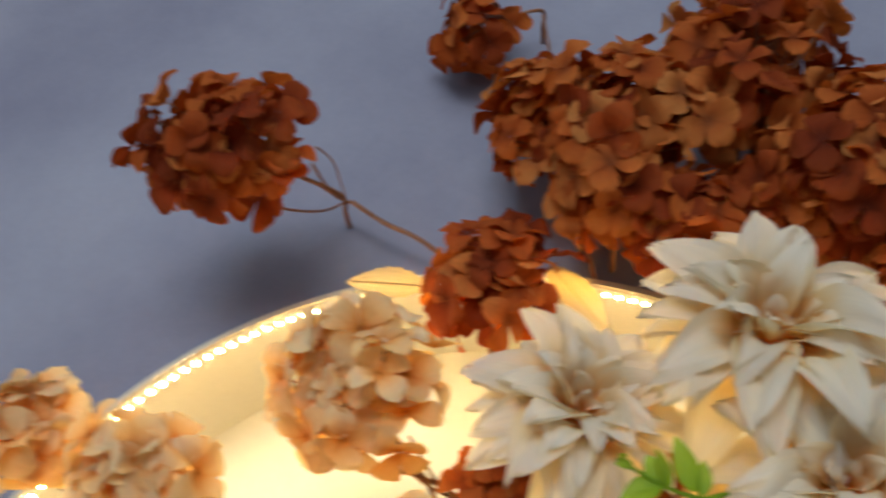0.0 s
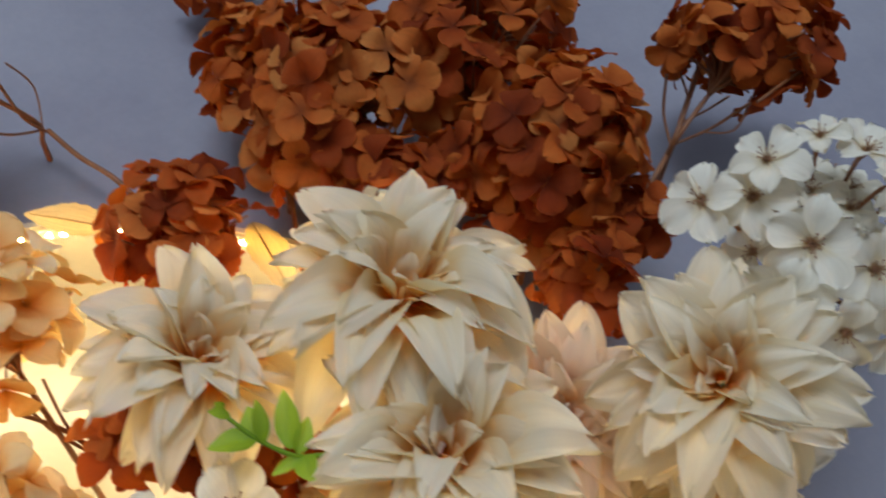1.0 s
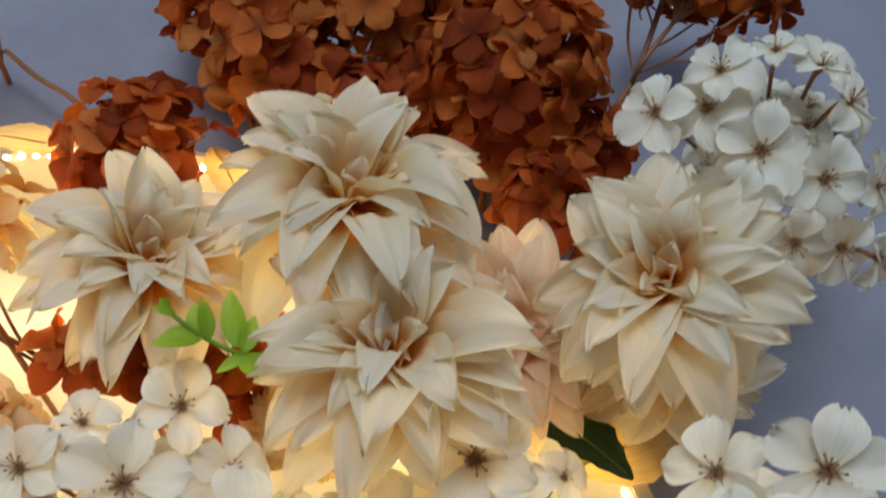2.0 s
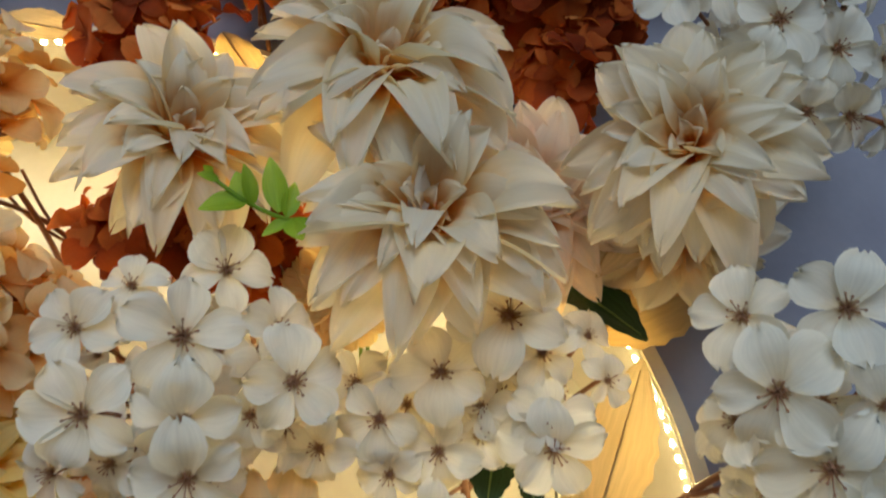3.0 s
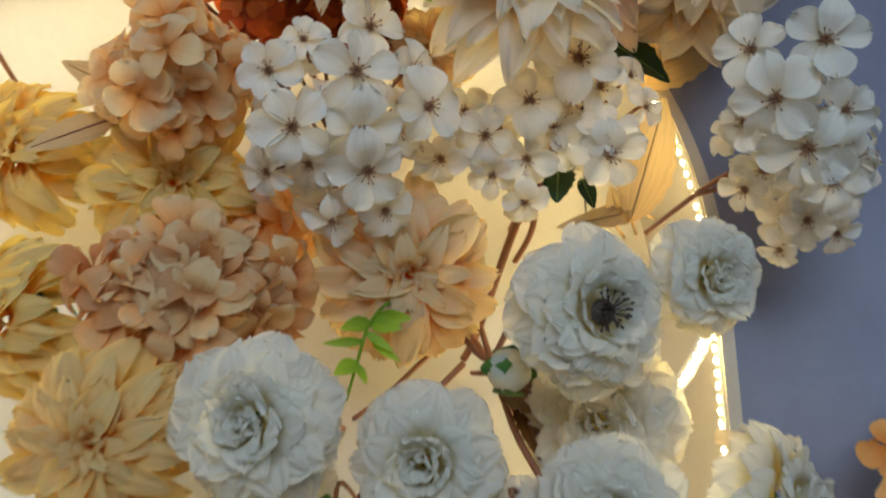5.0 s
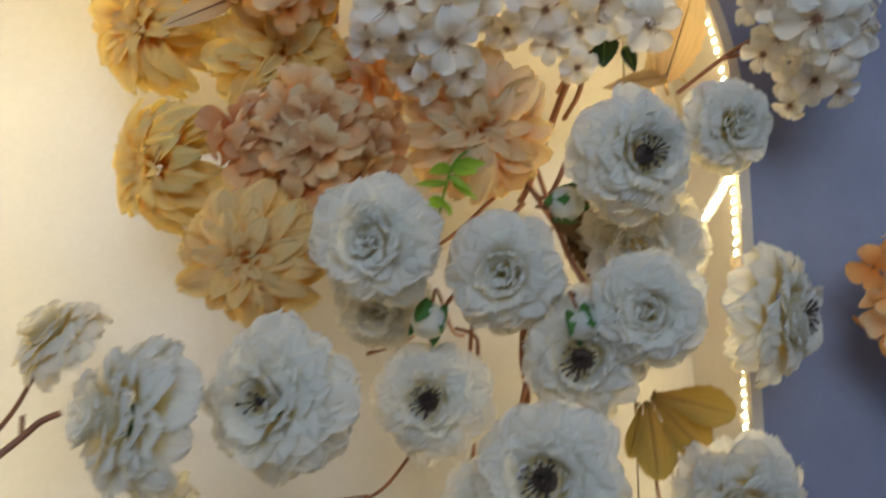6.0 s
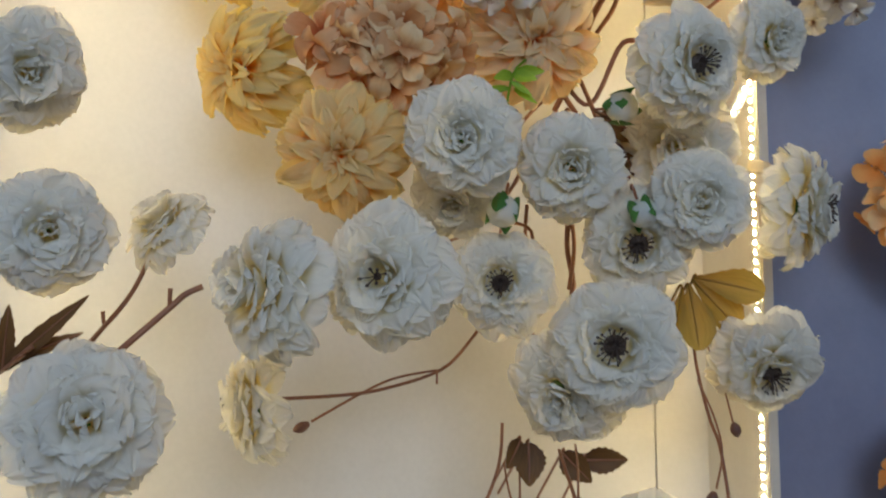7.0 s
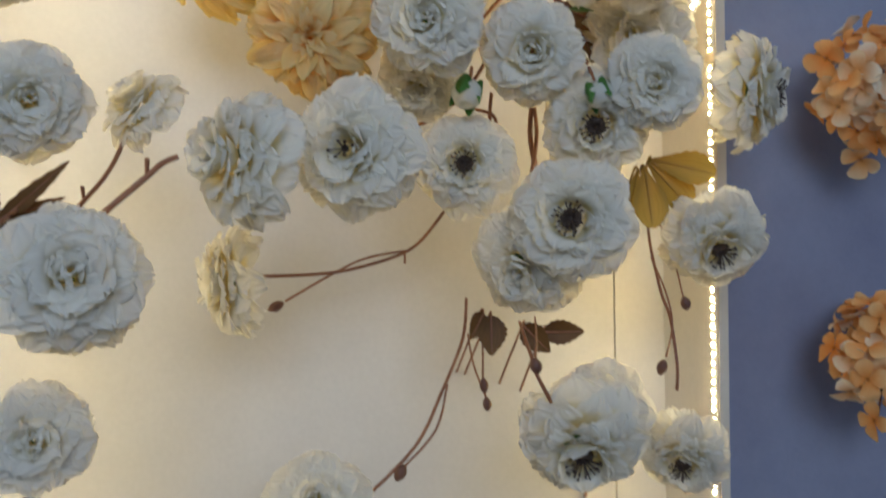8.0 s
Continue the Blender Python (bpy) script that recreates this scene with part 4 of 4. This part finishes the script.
floret_on(head_b, (0.138, 0.432, 1.771), 0.031, (-0.42, -0.87, -0.27))
floret_on(head_b, (0.217, 0.417, 1.786), 0.037, (0.13, -0.98, -0.17))
floret_on(head_b, (0.221, 0.422, 1.759), 0.036, (-0.13, -0.96, -0.26))
floret_on(head_b, (0.175, 0.442, 1.719), 0.029, (-0.11, -0.78, -0.62))
floret_on(head_b, (0.249, 0.427, 1.780), 0.025, (0.39, -0.85, -0.34))
floret_on(head_b, (0.156, 0.442, 1.735), 0.031, (-0.31, -0.70, -0.64))
floret_on(head_b, (0.125, 0.442, 1.744), 0.033, (-0.38, -0.74, -0.55))
floret_on(head_b, (0.242, 0.432, 1.803), 0.025, (0.24, -0.97, -0.03))
fill_head(head_b, (0.192, 0.467, 1.772), 0.102, 0.074, 10)
head_c = blossom_head((0.359, 0.472, 1.757))
floret_on(head_c, (0.312, 0.334, 1.778), 0.045, (-0.40, -0.89, -0.23))
floret_on(head_c, (0.289, 0.349, 1.750), 0.051, (-0.50, -0.72, -0.48))
floret_on(head_c, (0.283, 0.372, 1.746), 0.034, (-0.75, -0.59, -0.29))
floret_on(head_c, (0.306, 0.352, 1.724), 0.049, (-0.47, -0.66, -0.59))
floret_on(head_c, (0.320, 0.357, 1.708), 0.034, (-0.25, -0.71, -0.66))
floret_on(head_c, (0.283, 0.357, 1.783), 0.042, (-0.69, -0.70, -0.18))
floret_on(head_c, (0.322, 0.409, 1.705), 0.036, (-0.53, -0.53, -0.67))
floret_on(head_c, (0.337, 0.362, 1.753), 0.035, (-0.17, -0.90, -0.39))
floret_on(head_c, (0.295, 0.402, 1.719), 0.031, (-0.67, -0.51, -0.54))
floret_on(head_c, (0.340, 0.412, 1.703), 0.029, (-0.33, -0.61, -0.72))
floret_on(head_c, (0.321, 0.417, 1.689), 0.026, (-0.58, -0.37, -0.72))
floret_on(head_c, (0.355, 0.412, 1.699), 0.029, (-0.22, -0.63, -0.75))
fill_head(head_c, (0.333, 0.407, 1.750), 0.096, 0.119, 18)
head_d = blossom_head((0.365, 0.470, 1.997))
floret_on(head_d, (0.290, 0.335, 1.889), 0.041, (-0.29, -0.66, -0.69))
floret_on(head_d, (0.307, 0.335, 1.919), 0.043, (-0.19, -0.75, -0.63))
floret_on(head_d, (0.295, 0.337, 1.965), 0.038, (-0.46, -0.89, -0.06))
floret_on(head_d, (0.270, 0.355, 1.953), 0.039, (-0.64, -0.69, -0.33))
floret_on(head_d, (0.327, 0.345, 1.992), 0.028, (-0.17, -0.96, 0.20))
floret_on(head_d, (0.351, 0.350, 1.990), 0.038, (0.16, -0.98, 0.10))
floret_on(head_d, (0.341, 0.350, 1.920), 0.040, (0.11, -0.80, -0.59))
floret_on(head_d, (0.364, 0.355, 1.974), 0.040, (0.61, -0.79, -0.10))
floret_on(head_d, (0.367, 0.365, 1.892), 0.034, (0.66, -0.42, -0.63))
floret_on(head_d, (0.354, 0.370, 1.899), 0.038, (0.21, -0.42, -0.88))
floret_on(head_d, (0.292, 0.350, 1.954), 0.039, (-0.44, -0.81, -0.38))
floret_on(head_d, (0.333, 0.370, 1.899), 0.037, (-0.14, -0.45, -0.88))
floret_on(head_d, (0.378, 0.370, 1.937), 0.034, (0.60, -0.68, -0.42))
fill_head(head_d, (0.345, 0.405, 1.977), 0.098, 0.089, 14)

# leaves
gold_leaf((0.214, 0.420, 1.489), (0.261, 0.400, 1.477), 0.026)
# the next two stand in for the side-facing yellow dahlia's green calyx
green_leaf((-0.085, 0.470, 1.659), (-0.105, 0.462, 1.651), 0.010)
green_leaf((-0.084, 0.470, 1.626), (-0.105, 0.462, 1.631), 0.009)
gold_leaf((0.213, 0.420, 1.487), (0.2465, 0.410, 1.449), 0.028)
gold_leaf((0.210, 0.420, 1.484), (0.2105, 0.405, 1.436), 0.027)
gold_leaf((0.206, 0.422, 1.482), (0.1945, 0.412, 1.449), 0.016)
gold_leaf((-0.242, 0.335, 1.433), (-0.195, 0.320, 1.474), 0.010, brown=True)
gold_leaf((-0.237, 0.335, 1.439), (-0.199, 0.330, 1.454), 0.008, brown=True)
gold_leaf((-0.241, 0.335, 1.433), (-0.236, 0.325, 1.469), 0.010, brown=True)
gold_leaf((0.084, 0.440, 1.371), (0.072, 0.430, 1.353), 0.017, brown=True)
gold_leaf((0.090, 0.440, 1.369), (0.088, 0.430, 1.340), 0.023, brown=True)
gold_leaf((0.116, 0.440, 1.361), (0.134, 0.430, 1.340), 0.020, brown=True)
gold_leaf((0.132, 0.440, 1.355), (0.163, 0.430, 1.355), 0.019, brown=True)
gold_leaf((0.161, 0.470, 1.619), (0.206, 0.450, 1.597), 0.034, brown=True)
gold_leaf((0.175, 0.470, 1.609), (0.184, 0.450, 1.569), 0.017, brown=True)
green_leaf((0.234, 0.472, 1.857), (0.281, 0.457, 1.818), 0.033)
green_leaf((0.250, 0.492, 1.872), (0.236, 0.482, 1.893), 0.022)
green_leaf((0.206, 0.472, 1.759), (0.201, 0.462, 1.729), 0.021)
green_leaf((0.221, 0.472, 1.749), (0.225, 0.462, 1.726), 0.011)
pale_leaf((0.260, 0.487, 1.830), (0.332, 0.472, 1.867), 0.045)
pale_leaf((0.256, 0.482, 1.727), (0.282, 0.467, 1.810), 0.038)
pale_leaf((0.277, 0.492, 1.740), (0.204, 0.472, 1.715), 0.015)
pale_leaf((0.252, 0.492, 1.727), (0.241, 0.472, 1.744), 0.017)
pale_leaf((0.279, 0.452, 1.903), (0.249, 0.432, 1.838), 0.037)
pale_leaf((-0.044, 0.485, 1.994), (-0.096, 0.480, 1.997), 0.025)
pale_leaf((0.036, 0.495, 2.015), (0.072, 0.480, 1.958), 0.025)
pale_leaf((-0.068, 0.472, 1.771), (-0.116, 0.462, 1.743), 0.019, brown=True)
pale_leaf((-0.067, 0.472, 1.789), (-0.102, 0.462, 1.801), 0.017)

# green sprigs
sprig = sprig_thing([(0.130, 0.391, 1.829), (0.111, 0.391, 1.827), (0.101, 0.387, 1.824), (0.085, 0.383, 1.828), (0.071, 0.379, 1.835), (0.066, 0.379, 1.838)])
sprig_leaf(sprig, (0.085, 0.383, 1.828), (0.067, 0.379, 1.821), 0.014)
sprig_leaf(sprig, (0.085, 0.383, 1.828), (0.079, 0.379, 1.840), 0.011)
sprig_leaf(sprig, (0.088, 0.383, 1.827), (0.083, 0.374, 1.841), 0.008)
sprig_leaf(sprig, (0.099, 0.387, 1.827), (0.092, 0.379, 1.849), 0.012)
sprig_leaf(sprig, (0.102, 0.387, 1.825), (0.104, 0.383, 1.840), 0.009)
sprig_leaf(sprig, (0.104, 0.387, 1.824), (0.110, 0.383, 1.813), 0.011)
sprig_leaf(sprig, (0.073, 0.379, 1.835), (0.065, 0.374, 1.834), 0.005)
sprig_leaf(sprig, (0.070, 0.379, 1.837), (0.067, 0.374, 1.838), 0.005)
sprig_leaf(sprig, (0.103, 0.387, 1.824), (0.093, 0.387, 1.815), 0.006)
sprig = sprig_thing([(0.135, 0.396, 1.826), (0.133, 0.396, 1.820), (0.128, 0.387, 1.807)])
sprig_leaf(sprig, (0.135, 0.396, 1.824), (0.126, 0.387, 1.808), 0.010)
sprig = sprig_thing([(0.098, 0.462, 1.659), (0.089, 0.452, 1.650), (0.083, 0.447, 1.638), (0.078, 0.442, 1.619), (0.073, 0.437, 1.599)])
sprig_leaf(sprig, (0.086, 0.452, 1.645), (0.069, 0.442, 1.639), 0.011)
sprig_leaf(sprig, (0.086, 0.452, 1.645), (0.102, 0.442, 1.640), 0.012)
sprig_leaf(sprig, (0.083, 0.447, 1.638), (0.098, 0.442, 1.627), 0.006)
sprig_leaf(sprig, (0.082, 0.447, 1.633), (0.059, 0.442, 1.630), 0.006)
sprig_leaf(sprig, (0.079, 0.442, 1.620), (0.066, 0.432, 1.612), 0.012)
sprig_leaf(sprig, (0.078, 0.442, 1.619), (0.083, 0.432, 1.607), 0.006)
sprig_leaf(sprig, (0.089, 0.452, 1.648), (0.108, 0.442, 1.646), 0.010)
sprig_leaf(sprig, (0.087, 0.452, 1.634), (0.102, 0.442, 1.621), 0.006)

# buds
bud((0.156, 0.407, 1.612), 0.026, (0.65, -0.76, -0.04), 0)
bud((0.065, 0.410, 1.534), 0.026, (-0.27, -0.38, -0.88), 0)
bud((0.155, 0.375, 1.530), 0.023, (0.15, -0.46, -0.87), 0)

# bare twigs, wires and pods
twig([(-0.171, 0.430, 1.510), (-0.186, 0.425, 1.478), (-0.206, 0.410, 1.449), (-0.222, 0.380, 1.423)], 0.0022)
twig([(-0.136, 0.345, 1.479), (-0.145, 0.345, 1.476), (-0.155, 0.345, 1.467), (-0.179, 0.340, 1.445), (-0.200, 0.345, 1.425)], 0.0026)
twig([(-0.155, 0.345, 1.467), (-0.154, 0.343, 1.478)], 0.0018)
twig([(-0.202, 0.420, 1.458), (-0.203, 0.420, 1.466)], 0.0018)
twig([(0.067, 0.470, 1.461), (0.057, 0.475, 1.444), (0.036, 0.490, 1.420), (-0.007, 0.500, 1.406), (-0.042, 0.500, 1.402), (-0.089, 0.490, 1.401)], 0.0018)
twig([(0.033, 0.490, 1.420), (0.002, 0.500, 1.414), (-0.023, 0.515, 1.402), (-0.061, 0.532, 1.379)], 0.0014)
twig([(0.033, 0.490, 1.420), (0.032, 0.487, 1.410)], 0.0012)
pod([(-0.062, 0.532, 1.378), (-0.075, 0.534, 1.372)], 0.0042)
twig([(0.212, 0.420, 1.447), (0.217, 0.425, 1.422), (0.226, 0.425, 1.384), (0.232, 0.420, 1.364), (0.232, 0.410, 1.329), (0.230, 0.410, 1.309)], 0.0017)
twig([(0.218, 0.425, 1.413), (0.228, 0.420, 1.384), (0.230, 0.415, 1.360), (0.224, 0.413, 1.335)], 0.0011)
pod([(0.222, 0.413, 1.333), (0.218, 0.413, 1.321)], 0.0042)
pod([(0.243, 0.420, 1.381), (0.246, 0.420, 1.370)], 0.004)
twig([(0.225, 0.430, 1.444), (0.234, 0.425, 1.422), (0.243, 0.420, 1.380)], 0.0009)
twig([(0.074, 0.450, 1.382), (0.070, 0.450, 1.351), (0.054, 0.450, 1.312), (0.032, 0.450, 1.270), (-0.006, 0.450, 1.234)], 0.0018)
twig([(0.057, 0.450, 1.316), (0.047, 0.448, 1.282), (0.021, 0.450, 1.253)], 0.0013)
pod([(0.023, 0.450, 1.256), (0.016, 0.450, 1.244)], 0.0045)
twig([(0.074, 0.449, 1.355), (0.079, 0.449, 1.329), (0.089, 0.449, 1.303)], 0.0011)
pod([(0.086, 0.449, 1.320), (0.087, 0.449, 1.308)], 0.0035)
pod([(0.088, 0.448, 1.305), (0.089, 0.448, 1.294)], 0.0035)
twig([(0.085, 0.449, 1.368), (0.086, 0.449, 1.342), (0.086, 0.449, 1.319)], 0.0011)
twig([(0.110, 0.430, 1.364), (0.099, 0.370, 1.346), (0.099, 0.360, 1.335), (0.109, 0.360, 1.314)], 0.0018)
pod([(0.097, 0.360, 1.345), (0.100, 0.360, 1.334)], 0.0042)
twig([(0.122, 0.430, 1.368), (0.113, 0.400, 1.354), (0.098, 0.360, 1.344)], 0.0011)
twig([(0.149, 0.500, 1.567), (0.145, 0.500, 1.521), (0.144, 0.490, 1.479), (0.112, 0.470, 1.443)], 0.0032)
twig([(0.147, 0.505, 1.558), (0.149, 0.495, 1.520), (0.142, 0.490, 1.483)], 0.0024)
twig([(0.030, 0.470, 1.517), (0.061, 0.480, 1.529), (0.095, 0.490, 1.562), (0.116, 0.500, 1.600)], 0.0022)
twig([(0.014, 0.470, 1.538), (0.028, 0.475, 1.542), (0.051, 0.490, 1.547)], 0.0018)
twig([(0.145, 0.500, 1.655), (0.164, 0.490, 1.633), (0.185, 0.480, 1.679), (0.195, 0.470, 1.684)], 0.0028)
twig([(0.159, 0.500, 1.656), (0.168, 0.460, 1.589), (0.187, 0.450, 1.554)], 0.0028)
twig([(0.169, 0.460, 1.553), (0.187, 0.450, 1.554)], 0.0018)
twig([(0.108, 0.490, 1.550), (0.102, 0.480, 1.514), (0.102, 0.460, 1.443)], 0.0022)
twig([(0.093, 0.500, 1.595), (0.111, 0.500, 1.596), (0.149, 0.500, 1.632)], 0.0026)
twig([(0.094, 0.490, 1.536), (0.107, 0.480, 1.527), (0.104, 0.470, 1.497)], 0.002)
twig([(0.268, 0.492, 1.719), (0.290, 0.482, 1.737), (0.307, 0.472, 1.748), (0.328, 0.452, 1.760)], 0.0026)
twig([(0.299, 0.474, 1.743), (0.317, 0.472, 1.747)], 0.0022)
twig([(0.079, 0.482, 1.595), (0.101, 0.502, 1.612), (0.132, 0.522, 1.643), (0.157, 0.542, 1.654)], 0.0022)
twig([(-0.079, 0.452, 1.791), (-0.065, 0.472, 1.795), (-0.035, 0.512, 1.801)], 0.0022)
twig([(-0.099, 0.475, 2.055), (-0.075, 0.477, 2.040), (-0.045, 0.480, 2.024), (-0.006, 0.500, 1.998), (0.045, 0.540, 1.970)], 0.0024)
twig([(-0.099, 0.475, 2.055), (-0.108, 0.460, 2.051), (-0.116, 0.430, 2.053)], 0.0014)
twig([(-0.102, 0.475, 2.056), (-0.113, 0.460, 2.037), (-0.129, 0.430, 2.017), (-0.140, 0.400, 2.007)], 0.0012)
twig([(-0.104, 0.475, 2.060), (-0.111, 0.460, 2.078), (-0.115, 0.430, 2.067)], 0.0009)
twig([(-0.108, 0.475, 2.060), (-0.130, 0.450, 2.060), (-0.138, 0.420, 2.040)], 0.0012)
twig([(0.069, 0.530, 1.999), (0.062, 0.495, 2.016), (0.053, 0.485, 2.048), (0.040, 0.470, 2.063), (0.031, 0.450, 2.075)], 0.0022)
twig([(0.053, 0.485, 2.048), (0.060, 0.470, 2.062), (0.064, 0.450, 2.079)], 0.0016)
twig([(0.040, 0.470, 2.063), (0.037, 0.460, 2.163), (0.030, 0.465, 2.223)], 0.0014)
twig([(0.252, 0.510, 2.015), (0.274, 0.460, 2.039), (0.291, 0.450, 2.073), (0.299, 0.440, 2.099), (0.303, 0.420, 2.115)], 0.0024)
twig([(0.291, 0.450, 2.073), (0.284, 0.440, 2.092), (0.282, 0.420, 2.106)], 0.0013)
twig([(0.293, 0.450, 2.076), (0.314, 0.440, 2.084), (0.332, 0.420, 2.089)], 0.0013)
twig([(0.296, 0.445, 2.089), (0.310, 0.435, 2.093), (0.319, 0.420, 2.092)], 0.001)
twig([(0.295, 0.447, 2.086), (0.299, 0.435, 2.099), (0.290, 0.420, 2.108)], 0.001)
twig([(0.309, 0.442, 2.081), (0.326, 0.435, 2.079), (0.333, 0.420, 2.094)], 0.0009)
twig([(0.331, 0.410, 2.079), (0.359, 0.410, 2.107), (0.380, 0.405, 2.118)], 0.0014)
twig([(-0.047, 0.462, 1.862), (-0.032, 0.477, 1.863), (-0.014, 0.502, 1.860)], 0.0018)
twig([(-0.049, 0.462, 1.870), (-0.034, 0.477, 1.861), (-0.014, 0.502, 1.858)], 0.0013)
twig([(-0.041, 0.462, 1.881), (-0.028, 0.482, 1.864), (-0.017, 0.502, 1.860)], 0.0013)
twig([(0.254, 0.522, 1.870), (0.264, 0.482, 1.883), (0.277, 0.452, 1.897)], 0.003)
green_stem([(0.232, 0.462, 1.872), (0.253, 0.442, 1.880), (0.270, 0.402, 1.875)], 0.0022)
green_stem([(0.227, 0.482, 1.851), (0.227, 0.472, 1.865)], 0.0018)
green_stem([(-0.099, 0.470, 1.651), (-0.062, 0.500, 1.674)], 0.0012)
twig([(0.162, 0.572, 1.647), (0.173, 0.572, 1.668), (0.191, 0.552, 1.728), (0.193, 0.522, 1.747)], 0.004)
twig([(0.195, 0.552, 1.714), (0.201, 0.522, 1.733), (0.191, 0.482, 1.752)], 0.003)
twig([(0.165, 0.572, 1.668), (0.186, 0.552, 1.624), (0.188, 0.522, 1.596)], 0.0034)
twig([(0.182, 0.552, 1.630), (0.204, 0.532, 1.612), (0.214, 0.522, 1.596)], 0.0026)
